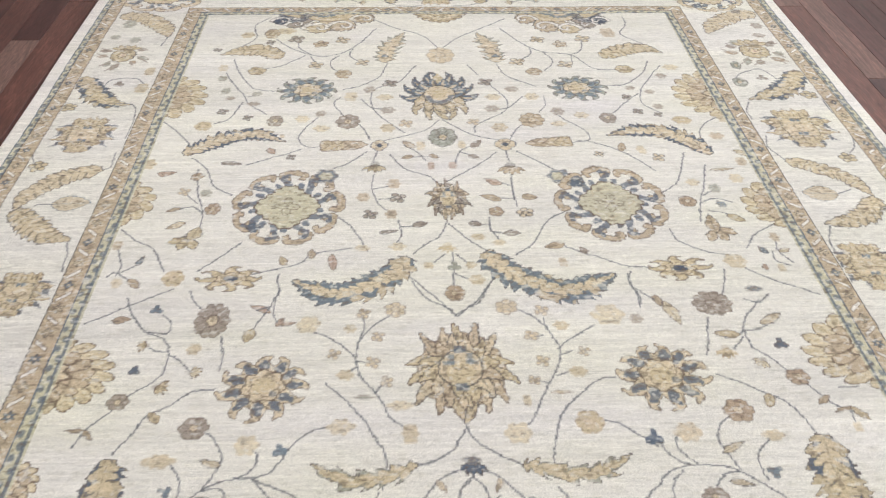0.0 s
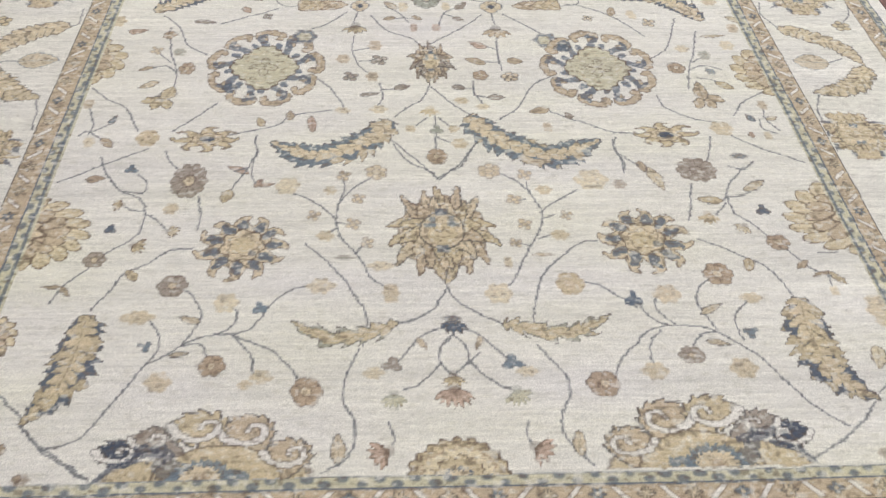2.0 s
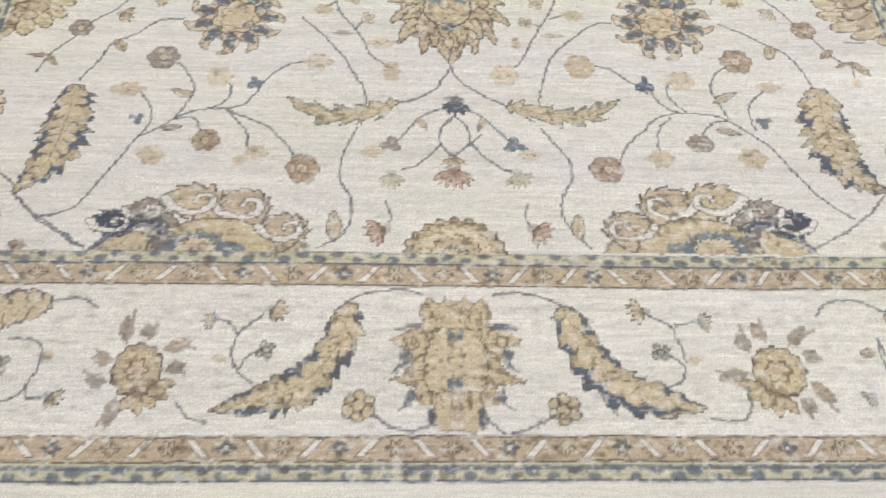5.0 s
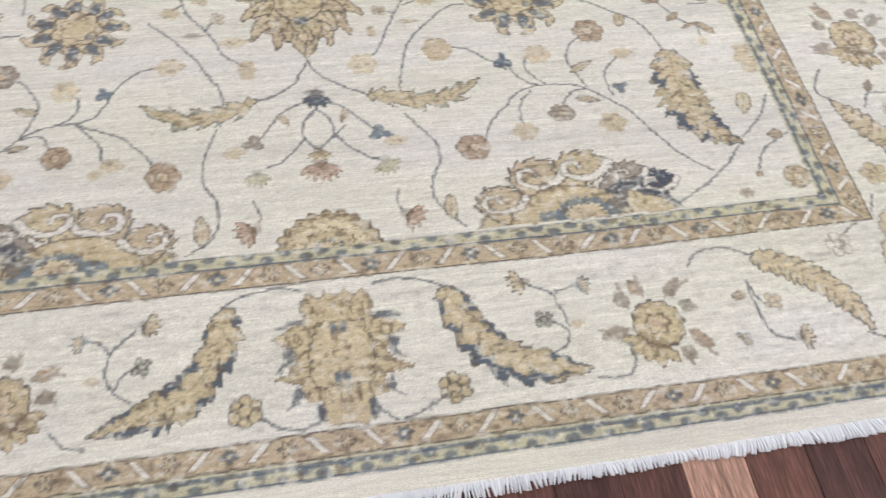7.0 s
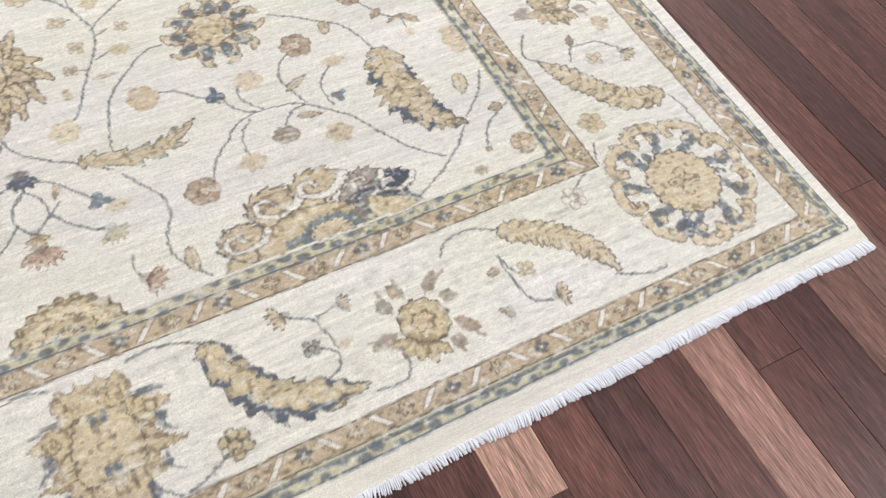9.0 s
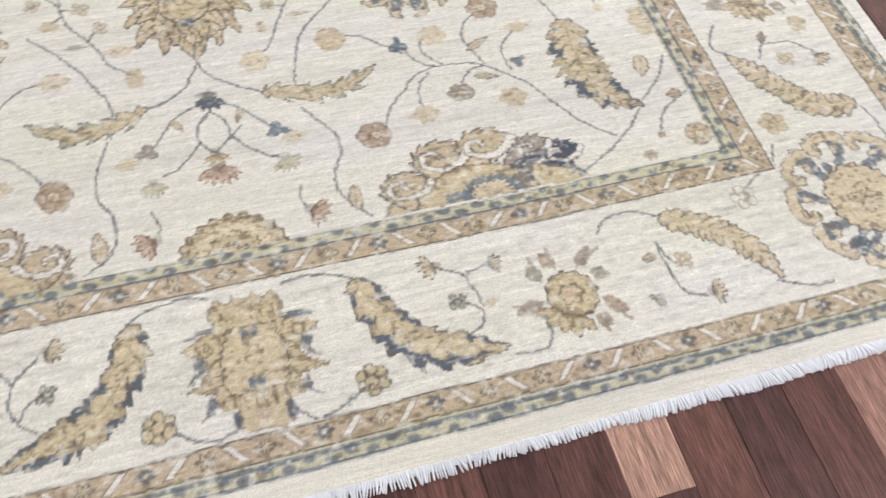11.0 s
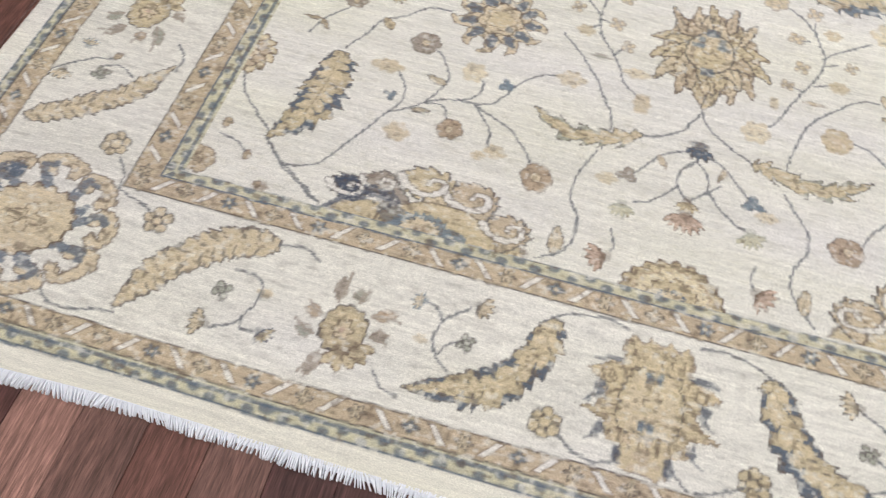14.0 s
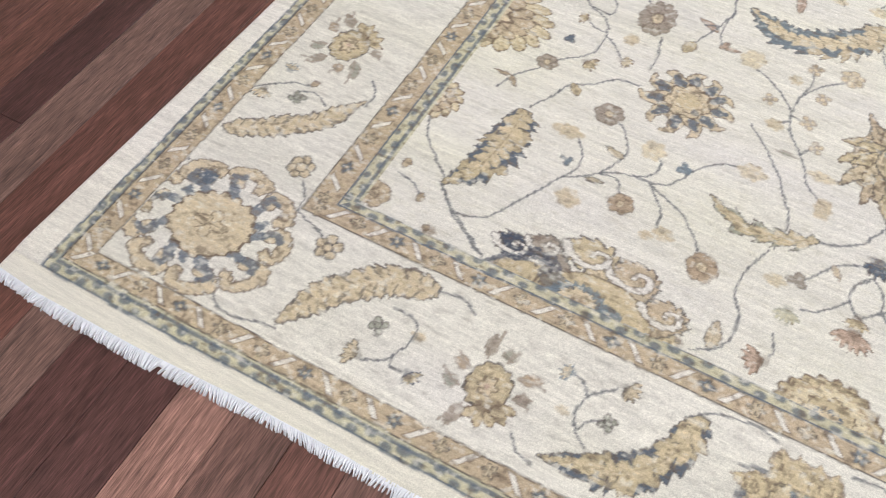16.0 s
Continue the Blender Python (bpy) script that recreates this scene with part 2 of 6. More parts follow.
def lay(sl, inside, colour, number, soft=0.0022, cover=1.0, speckle=1.0):
    """Knots whose signed depth (metres) is positive take the colour, with stray knots of lighter and darker wool."""
    m = np.clip(inside / soft + 0.5, 0, 1) * cover
    clip = CLIP.get(PARTS[number][2])
    if clip is not None:
        m = m * clip[sl]
    m = m * np.clip(1 - 0.12 * np.maximum(FADE[sl], 0), 0.6, 1)
    c = C[colour] if isinstance(colour, str) else colour
    k = MOTTLE[sl]
    light = (np.clip(k - 0.45, 0, 1) * 0.55 * speckle)[..., None]
    dark = (np.clip(-k - 0.55, 0, 1) * 0.60 * speckle)[..., None]
    wool = c * (1 - light) + C["cream"] * light
    wool = wool * (1 - dark) + C["bark"] * 0.9 * dark
    DYE[sl] = DYE[sl] * (1 - m[..., None]) + wool * m[..., None]
    PART[sl] = np.where(m > 0.35, number, PART[sl])


def owner(x, y):
    """The band of the rug on which a motif lies."""
    return FIELD if (-1.01 < x < 1.03 and -0.52 < y < 2.36) else BORDER


def spline(points, step=0.004):
    p = [np.array(q, float) for q in points]
    p = [2 * p[0] - p[1], *p, 2 * p[-1] - p[-2]]
    out = []
    for i in range(1, len(p) - 2):
        a, b, c, d = p[i - 1:i + 3]
        n = max(2, int(np.linalg.norm(c - b) / step))
        for k in range(n):
            t = k / n
            out.append(0.5 * (2 * b + (c - a) * t + (2 * a - 5 * b + 4 * c - d) * t * t + (3 * b - a - 3 * c + d) * t ** 3))
    out.append(p[-2])
    return np.array(out)


def along(points, reach):
    """Window round a spline, with each knot's place along it (0 to 1), its signed distance from it, and its length."""
    q = spline(points, 0.005)
    sl = window(q[:, 0].min() - reach, q[:, 0].max() + reach, q[:, 1].min() - reach, q[:, 1].max() + reach)
    dx, dy = local(sl, 0, 0)
    best = np.full((len(GY[sl[0]]), len(GX[sl[1]])), 9.0)
    s, side = np.zeros_like(best), np.zeros_like(best)
    run = np.r_[0, np.cumsum(np.linalg.norm(np.diff(q, axis=0), axis=1))]
    for i in range(len(q) - 1):
        ax, ay = q[i]
        ex, ey = q[i + 1] - q[i]
        L2 = ex * ex + ey * ey + 1e-12
        u = ((dx - ax) * ex + (dy - ay) * ey) / L2
        v = np.clip(u, 0 if i else -9, 1 if i < len(q) - 2 else 9)
        u = np.clip(u, 0, 1)
        d2 = np.hypot(dx - ax - u * ex, dy - ay - u * ey)
        near = d2 < best
        best = np.where(near, d2, best)
        s = np.where(near, (run[i] + v * math.sqrt(L2)) / run[-1], s)
        cross = ex * (dy - ay) - ey * (dx - ax)
        side = np.where(near, cross / math.sqrt(L2), side)
    return sl, s, best, side, run[-1]


def stroke(U, V, points, half, jag=0.0):
    """Depth inside a tapering stroke through points, in the units of U and V."""
    q = spline(points, 0.03)
    best = np.full(U.shape, 9.0)
    for i, (px, py) in enumerate(q):
        f = i / (len(q) - 1)
        best = np.minimum(best, np.hypot(U - px, V - py) - half[0] * (1 - f) - half[1] * f)
    return jag - best


def polar(*points):
    return [(p * math.cos(t), p * math.sin(t)) for p, t in points]


def vine(*points, w=0.0024, c="vine"):
    mid = points[len(points) // 2]
    n = part_number("vine", "", owner(*mid))
    sl, s, d, side, length = along(points, 0.012)
    lay(sl, w - d, c, n, 0.003, 0.92, 0.5)


def rosette(x, y, rx, ry=0, petals=8, body="taupe", edge="bark", core="sand", turn=0):
    ry = ry or rx
    n = part_number("rosette", "", owner(x, y))
    sl, u, v = around(x, y, max(rx, ry) * 1.2, turn)
    r, a, k = np.hypot(u / rx, v / ry), np.arctan2(v / ry, u / rx), min(rx, ry)
    out = (0.86 + 0.15 * np.abs(np.cos(petals * a / 2)) ** 0.7 - r) * k
    lay(sl, out, edge, n, 0.003, 0.85)
    lay(sl, out - 0.0032, body, n, 0.003)
    lay(sl, np.minimum(np.minimum(0.0014 - np.abs(np.cos(petals * a / 2)) * r * k * 2 / petals, (r - 0.4) * k), out), edge, n, 0.003, 0.6)
    lay(sl, (0.36 + 0.04 * np.cos(petals * a) - r) * k, edge, n, 0.003, 0.7)
    lay(sl, (0.26 - r) * k, core, n, 0.003)
    lay(sl, (0.08 - r) * k, edge, n, 0.004, 0.6)


def starflower(x, y, rx, ry=0, petals=11, turn=0, tip="sand", root="blue", edge="bark", core="gold"):
    """Open flower of separate comma-shaped petals, each pale with a dark blot towards its root."""
    ry = ry or rx
    n = part_number("star_flower", "", owner(x, y))
    sl, u, v = around(x, y, max(rx, ry) * 1.15, turn)
    U, V, k = u / rx, v / ry, min(rx, ry)
    r, a = np.hypot(U, V), np.arctan2(V, U)
    jag = 0.012 * smooth_noise(0.009, 0.009, 63)[sl]
    st = 2 * math.pi / petals
    for i in range(petals):
        g = math.sin(i * 5.7 + x * 13)
        t, way = st * (i + 0.12 * g), 1 if math.sin(i * 2.3 + y * 9) > -0.4 else -1
        size = 0.87 + 0.06 * g
        petal = stroke(U, V, polar((0.44, t), (0.72 * size, t + 0.10 * way * st), (0.93 * size, t + 0.02 * st), (1.02 * size, t - 0.26 * way * st)), (0.215, 0.05), jag) * k
        lay(sl, petal, edge, n, 0.0026, 0.9)
        lay(sl, petal - 0.0034, tip, n, 0.0026)
        blot_in = stroke(U, V, polar((0.52, t + 0.10 * way * st), (0.66, t - 0.02 * st), (0.84 * size, t + 0.10 * way * st)), (0.120, 0.05), 1.2 * jag) * k
        lay(sl, np.minimum(blot_in, petal - 0.003), root, n, 0.004, 0.9)
    ring = 0.44 + 0.04 * np.cos(7 * a + 1) + jag
    lay(sl, (ring - r) * k, edge, n, 0.0026, 0.85)
    lay(sl, (ring - 0.045 - r) * k, "sand", n, 0.0026)
    lay(sl, 0.0018 - np.abs(r - 0.27 - 0.04 * np.cos(5 * a)) * k, edge, n, 0.003, 0.65)
    lay(sl, (0.22 - r) * k, core, n, 0.004)
    lay(sl, (0.09 - np.hypot(U - 0.2, V + 0.22)) * k, root, n, 0.004, 0.6)


def flame_palmette(x, y, rx, ry, petals=10, turn=0, curl="tan", root="blue", heart="sage", spin=1.0):
    """Great palmette: a plain heart ringed with flame petals, each a blue root ending in a curl."""
    n = part_number("palmette", "", owner(x, y))
    sl, u, v = around(x, y, max(rx, ry) * 1.2, turn)
    U, V = u / rx, v / ry
    k = min(rx, ry)
    r, a = np.hypot(U, V), np.arctan2(V, U)
    way = 1 if spin > 0 else -1
    full = abs(spin) < 1
    curl_w, root_w = (0.108, 0.070) if full else (0.088, 0.072)
    jag = (0.014 if full else 0.009) * smooth_noise(0.009, 0.009, 61)[sl]

    def bend(points, half):
        return stroke(U, V, polar(*points), half, jag) * k

    for i in range(petals):
        t = 2 * math.pi * (i + 0.3) / petals
        g = 0.5 + 0.5 * math.sin(i * 12.9 + x * 31)
        st, size = way * 2 * math.pi / petals, 0.94 + 0.08 * g
        hook = bend([(0.74, t + 0.10 * st), (0.92 * size, t + 0.22 * st), (0.98 * size, t - 0.12 * st), (0.93 * size, t - 0.46 * st), (0.80, t - 0.44 * st)], (curl_w, 0.8 * curl_w))
        lay(sl, hook, "bark", n, 0.003, 0.9)
        lay(sl, hook - 0.0038, curl, n, 0.003)
        if full:
            knob = np.hypot(U - 0.86 * math.cos(t - 0.30 * st), V - 0.86 * math.sin(t - 0.30 * st))
            lay(sl, np.minimum(0.0022 - np.abs(knob - 0.065) * k, hook), "bark", n, 0.003, 0.7)
        lay(sl, bend([(0.50, t - 0.1 * st), (0.64, t + 0.05 * st), (0.80, t + 0.22 * st), (0.86, t + 0.02 * st)], (root_w, 0.6 * root_w)), root, n, 0.003, 0.85)
        if i % (3 if full else 1) == 0:
            lay(sl, bend([(0.56, t + 0.42 * st), (0.62, t + 0.46 * st)], (0.06, 0.05)), root, n, 0.003, 0.9)
    q = (2.2 if full else 3.9) * way
    gem = 0.125 - 0.75 * np.hypot(U - 0.76 * math.cos(q), V - 0.76 * math.sin(q)) - 0.25 * np.abs(np.sin(3 * a)) * 0.2 + jag
    lay(sl, gem * k, "line", n, 0.003, 0.7)
    lay(sl, gem * k - 0.003, "blue", n, 0.003, 0.9)
    rim = (0.52 if full else 0.53) + 0.02 * np.cos(petals * 2 * a) + 0.05 * np.cos(4 * a) * (not full) + 0.6 * jag
    lay(sl, (rim - r) * k, "bark", n, 0.003)
    lay(sl, (rim - 0.03 - r) * k, heart, n, 0.003)
    lay(sl, 0.0018 - np.abs(r - 0.17 - 0.06 * np.cos(4 * a + 0.4)) * k, "bark", n, 0.003, 0.8)
    lay(sl, np.minimum(0.0016 - np.abs(np.sin(3 * a + 0.5)) * r * k * 0.5, (0.2 - r) * k), "bark", n, 0.003, 0.8)
    lay(sl, np.minimum(0.0016 - np.abs(r - 0.37 - 0.04 * np.cos(11 * a)) * k, np.cos(3 * a) * 0.02 + 0.008), "gold", n, 0.003, 0.8)


def layered_palmette(x, y, rx, ry, turn=0, outer="gold", inner="tan", accent="steel", heart="gold", spikes=15):
    """Palmette of long hooked petals in two layers round a banded heart."""
    n = part_number("palmette", "", owner(x, y))
    sl, u, v = around(x, y, max(rx, ry) * 1.2, turn)
    U, V, k = u / rx, v / ry, min(rx, ry)
    jag = 0.009 * smooth_noise(0.008, 0.008, 65)[sl]
    fills = (outer, "sand", inner, outer)
    bed = (0.80 - np.hypot(U, V) + 0.03 * np.cos(13 * np.arctan2(V, U))) * k
    lay(sl, bed, "bark", n, 0.003, 0.8)
    lay(sl, bed - 0.004, "tan", n, 0.003)
    for layer, (reach, count, wide) in enumerate(((0.97, spikes, 0.215), (0.72, spikes - 2, 0.19))):
        for i in range(count):
            t = math.pi / 2 + 2 * math.pi * (i + 0.5 * layer) / count
            side = 1 if math.cos(t) > 0 else -1
            g = math.sin(i * 4.1 + layer)
            far = reach * (1 + 0.06 * g)
            bend = -0.10 * side * (1 if math.sin(t) < 0.6 else -0.5)
            p = stroke(U, V, polar((0.36, t), (0.70 * far, t + 0.4 * bend), (0.88 * far, t + bend), (far * 1.02, t + 1.8 * bend)), (wide, 0.045), jag) * k
            lay(sl, p, "line" if g > 0 else "bark", n, 0.0026, 0.95)
            lay(sl, p - 0.0036, fills[(i + layer) % 4], n, 0.003)
            vein = stroke(U, V, polar((0.46, t), (0.80 * far, t + 0.7 * bend)), (0.028, 0.018), jag) * k
            lay(sl, np.minimum(vein, p - 0.004), "bark" if i % 2 else "line", n, 0.003, 0.6)
    q = np.hypot(U / 0.41, (V - 0.03) / 0.41) + jag
    lay(sl, (1 - q) * 0.4 * k, "line", n, 0.003, 0.9)
    lay(sl, (0.91 - q) * 0.4 * k, "sand", n, 0.003)
    lay(sl, (0.66 - np.hypot(U / 0.41, (V + 0.06) / 0.36)) * 0.4 * k, "bark", n, 0.003, 0.4)
    lay(sl, (0.60 - np.hypot(U / 0.41, (V + 0.06) / 0.36)) * 0.4 * k, heart, n, 0.003)
    for cx, cy, w, h in ((0.17, 0.24, 0.06, 0.10), (-0.17, 0.24, 0.06, 0.10), (0.21, 0.14, 0.11, 0.04), (-0.21, 0.14, 0.11, 0.04)):
        lay(sl, np.minimum(w - np.abs(U - cx), h - np.abs(V - cy)) * k, accent, n, 0.004, 0.75)
    for cy in (0.43, -0.36):
        lay(sl, np.minimum(0.11 - np.abs(U), 0.075 - np.abs(V - cy)) * k, "blue", n, 0.004, 0.85)
    lay(sl, np.minimum(0.02 - np.abs(V - 0.02 - 0.02 * np.sin(U * 40)), 0.13 - np.abs(U)) * k, "bark", n, 0.003, 0.7)
    lay(sl, (0.10 - np.abs(U) * 0.9 - np.abs(V + 0.66) * 0.5) * k, "bark", n, 0.003, 0.8)
    lay(sl, (0.075 - np.abs(U) * 0.9 - np.abs(V + 0.66) * 0.5) * k, "sand", n, 0.003)


def crown_palmette(x, y, rx, ry, turn=0):
    """Palmette with blue flame petals over a skirt of gold ones."""
    n = part_number("palmette", "", owner(x, y))
    sl, u, v = around(x, y, max(rx, ry) * 1.2, turn)
    U, V, k = u / rx, v / ry, min(rx, ry)
    jag = 0.010 * smooth_noise(0.009, 0.009, 69)[sl]
    for layer, (reach, count, wide) in enumerate(((0.96, 14, 0.24), (0.72, 11, 0.20))):
        for i in range(count):
            t = math.pi / 2 + 2 * math.pi * (i + 0.5 * layer) / count
            side = 1 if math.cos(t) > 0 else -1
            low = math.sin(t) < -0.35
            hook = 0.16 * side * (-1 if low else 1)
            p = stroke(U, V, polar((0.36, t), (0.70 * reach, t), (0.90 * reach, t + 0.5 * hook), (1.04 * reach, t + 1.3 * hook)), (wide, 0.04), jag) * k
            lay(sl, p, "line", n, 0.003, 0.9)
            lay(sl, p - 0.004, "gold" if low else ("steel" if layer else "blue"), n, 0.003, 0.9)
            lay(sl, np.minimum(stroke(U, V, polar((0.45, t), (0.86 * reach, t + 0.3 * hook)), (0.05, 0.03), jag) * k, p - 0.006), "sand", n, 0.003, 0.9)
    r = np.hypot(U, V * 1.05) + jag
    lay(sl, (0.43 - r) * k, "line", n, 0.003, 0.9)
    lay(sl, (0.39 - r) * k, "sand", n, 0.003)
    lay(sl, np.minimum(0.07 - np.abs(r - 0.31), -0.02 - V) * k, "blue", n, 0.004, 0.85)
    lay(sl, (0.19 - np.hypot(U, V - 0.06)) * k, "gold", n, 0.003)
    lay(sl, (0.14 - np.abs(U) - np.abs(V - 0.72) * 0.6) * k, "gold", n, 0.003)


def cone_flower(x, y, x2, y2, w):
    """Long closed bloom of overlapping scales, from its base to its tip."""
    n = part_number("cone_flower", "", owner(x, y))
    length = math.hypot(x2 - x, y2 - y)
    sl, u, v = around((x + x2) / 2, (y + y2) / 2, length * 0.7, math.degrees(math.atan2(y2 - y, x2 - x)))
    t = u / length + 0.5
    scale = (5 * t + 1.2 * np.abs(v) / w) % 1
    half = w * np.interp(t, (0, 0.05, 0.3, 0.7, 0.86, 1.0), (0.7, 1.0, 0.9, 0.82, 0.55, 0.12)) * (0.88 + 0.16 * scale)
    out = np.minimum(half - np.abs(v), length / 2 - np.abs(u))
    lay(sl, out, "bark", n, 0.003, 0.9)
    lay(sl, out - 0.004, "tan", n, 0.003)
    lay(sl, np.minimum(out - 0.005, (0.5 - t) * 0.1), "gold", n, 0.004, 0.8)
    lay(sl, np.minimum(0.0035 - np.minimum(scale, 1 - scale) * length / 5, out), "bark", n, 0.003, 0.6)


def saz_leaf(*points, w=0.04, teeth=14, edge="blue", body="gold", blunt=0.35, rim=0.46, name="serrated_leaf"):
    """Long toothed leaf along a spine, from its base to its tip: dark barbs, larger on the convex side, round lighter lozenges."""
    mid = points[len(points) // 2]
    n = part_number(name, "", owner(*mid))
    feather = name == "feather_leaf" or edge == "taupe"
    w = 1.07 * w
    sl, s, d, side, length = along(points, w * 1.5)
    bow = sum((points[i][0] - points[i - 1][0]) * (points[i + 1][1] - points[i][1]) - (points[i][1] - points[i - 1][1]) * (points[i + 1][0] - points[i][0]) for i in range(1, len(points) - 1))
    convex = side * (-1 if bow > 0 else 1) > 0
    t = np.clip(s, 0, 1)
    form = np.clip((t + 0.02) / 0.12, 0, 1) ** 0.5 * (blunt + (1 - blunt) * np.sin(np.pi * np.clip(t * 0.75 + 0.2, 0, 1))) * np.clip((1.03 - t) / 0.26, 0, 1) ** 0.75
    drift = 0.35 * smooth_noise(0.05, 0.05, 71)[sl]
    rag = smooth_noise(0.008, 0.007, 73)[sl]
    p = teeth * s - 0.45 * d / w + np.where(side > 0, 0.0, 0.5) + drift
    tooth, count = p % 1, np.floor(p)
    barb = np.where(tooth < 0.72, tooth / 0.72, (1 - tooth) / 0.28)
    uneven = 1 + 0.25 * np.sin(count * 5.1)
    big = np.where(convex, 0.44, 0.24) if not feather else 0.20
    wispy = edge == "green"
    half = w * form * ((0.46 if wispy else 0.72) + (0.60 if wispy else big) * barb * uneven) + 0.0010 * rag
    end = np.minimum((s + 0.01) * length, (1.0 - s) * length + 0.002)
    out = np.minimum(half - d, end)
    patch = smooth_noise(0.030, 0.022, 83)[sl]
    lay(sl, out, "line", n, 0.0026, 0.95)
    lay(sl, out - 0.0034, "taupe" if edge in ("green", "taupe") else "bark", n, 0.003, 0.55)
    lay(sl, np.minimum(out - 0.0030, patch * 0.012 + 0.003), edge, n, 0.003, 0.85)
    lay(sl, np.minimum(out - 0.0034, -patch * 0.012 - 0.004), body, n, 0.003, 0.8)
    if feather:
        reach = half - 0.0052
    else:
        reach = w * form * (0.38 + 0.31 * rim - (0.06 if edge == "steel" else 0)) * (0.78 + 0.36 * barb) * (1.12 - 0.42 * t) * (1 + 0.10 * patch) + 0.0010 * rag
    flame = np.minimum(np.minimum(reach - d, end - 0.005), out - 0.0034)
    lay(sl, flame, body, n, 0.003, 0.98)
    gap = (teeth * s - 0.9 * d / w + drift + np.where(side > 0, 0.0, 0.5)) % 1
    line_d = np.minimum(gap, 1 - gap) * length / teeth
    if feather:
        fleck = np.minimum(np.minimum(0.0030 - line_d, flame + 0.002), np.minimum(d - 0.14 * w, 0.003 * rag + 0.0022))
        lay(sl, fleck, "line", n, 0.003, 0.75)
        lay(sl, np.minimum(np.minimum((0.22 - np.abs(gap - 0.5)) * length / teeth, flame - 0.003), 0.0025 * patch + 0.001), "sand" if body == "gold" else "gold", n, 0.004, 0.7)
        return
    cut = np.minimum(np.minimum(0.0085 * np.clip(d / (w * form + 1e-4), 0, 1) - line_d, flame + 0.002), d - (0.02 if edge == "steel" else 0.14) * w * form)
    lay(sl, cut, "line", n, 0.003, 0.8)
    lay(sl, np.minimum(cut - 0.0008, patch * 0.01 + 0.002), edge, n, 0.003, 0.8)
    lay(sl, np.minimum(np.minimum((0.26 - np.abs(gap - 0.5)) * length / teeth, flame - 0.005), 0.006 * patch + 0.002), "sand", n, 0.004, 0.8)
    lay(sl, np.minimum(np.minimum(0.0014 - np.abs(side), end - 0.012), 0.0016 * rag), "bark", n, 0.003, 0.6)


def bud(x, y, x2, y2, w=0.018, c="gold", edge="bark", cover=0.9):
    """Pointed bud from its base to its tip."""
    n = part_number("bud", "", owner(x, y))
    length = math.hypot(x2 - x, y2 - y)
    sl, u, v = around((x + x2) / 2, (y + y2) / 2, max(length, w) * 0.8, math.degrees(math.atan2(y2 - y, x2 - x)))
    t = np.clip(u / length + 0.5, 0, 1)
    half = w * (np.sin(np.pi * t ** 0.8)) ** 0.8
    out = np.minimum(half - np.abs(v), length / 2 - np.abs(u))
    lay(sl, out, edge, n, 0.003, cover)
    lay(sl, out - 0.0032, c, n, 0.003, cover)
    lay(sl, np.minimum(0.0013 - np.abs(v), out - 0.003), edge, n, 0.003, 0.5)


def tulip(x, y, w, turn=-90, c="gold", edge="bark", tips=5, deep=0.9):
    """Fan-shaped bloom opening towards turn (degrees)."""
    n = part_number("tulip", "", owner(x, y))
    sl, u, v = around(x, y, w * 1.7, turn)
    u = u + 0.6 * w
    r, a = np.hypot(u, v), np.arctan2(v, u)
    f = (tips * (a / 2.2 + 0.5)) % 1
    out = np.minimum(w * 1.62 * deep * (0.68 + 0.32 * (1 - np.abs(2 * f - 1))) - r, (1.1 - np.abs(a)) * np.maximum(r, 0.004) + 0.002)
    lay(sl, out, edge, n, 0.003)
    lay(sl, out - 0.003, c, n, 0.003)
    lay(sl, np.minimum(0.0013 - np.minimum(f, 1 - f) * r * 0.4, out - 0.002), edge, n, 0.003, 0.5)
    lay(sl, 0.42 * w - r, edge, n, 0.004, 0.45)


def sprig(x, y, w, turn=90, c="blue", edge="line"):
    """Small pointed four-lobed sprig."""
    n = part_number("sprig", "", owner(x, y))
    sl, u, v = around(x, y, w * 1.4, turn)
    r, a = np.hypot(u, v * 1.15), np.arctan2(v, u)
    out = w * (0.52 + 0.55 * np.abs(np.cos(1.5 * a)) ** 1.6 - 0.12 * np.cos(a)) - r
    lay(sl, out, edge, n, 0.003, 0.8)
    lay(sl, out - 0.002, c, n, 0.003, 0.85)


def blot(x, y, w, h=0, c="pale", turn=0, cover=0.85, lobes=6):
    """Faded blossom, soft at the edge."""
    h = h or w
    n = part_number("blossom", "", owner(x, y))
    sl, u, v = around(x, y, max(w, h) * 1.25, turn)
    r, a = np.hypot(u / w, v / h), np.arctan2(v, u)
    out = (0.9 + 0.1 * np.cos(lobes * a) - r) * min(w, h)
    lay(sl, out, c, n, 0.006, cover)
    lay(sl, 0.0013 - np.abs(r - 0.82 - 0.1 * np.cos(lobes * a)) * min(w, h), "tan", n, 0.004, 0.5)
    lay(sl, 0.0014 - np.abs(r - 0.3) * min(w, h), "tan", n, 0.004, 0.6)


def cluster(x, y, r, petals=6, c="sand", edge="line"):
    """Small flower of round petals, each outlined."""
    n = part_number("small_flower", "", owner(x, y))
    sl, u, v = around(x, y, r * 1.3)
    pr = r * 0.42
    for i in range(petals + 1):
        a = 2 * math.pi * i / petals + 0.5
        cx, cy = (r * 0.62 * math.cos(a), r * 0.62 * math.sin(a)) if i < petals else (0, 0)
        d = np.hypot(u - cx, v - cy)
        lay(sl, pr - d, edge, n, 0.003, 0.9, 0.4)
        lay(sl, pr - 0.0032 - d, c, n, 0.003)


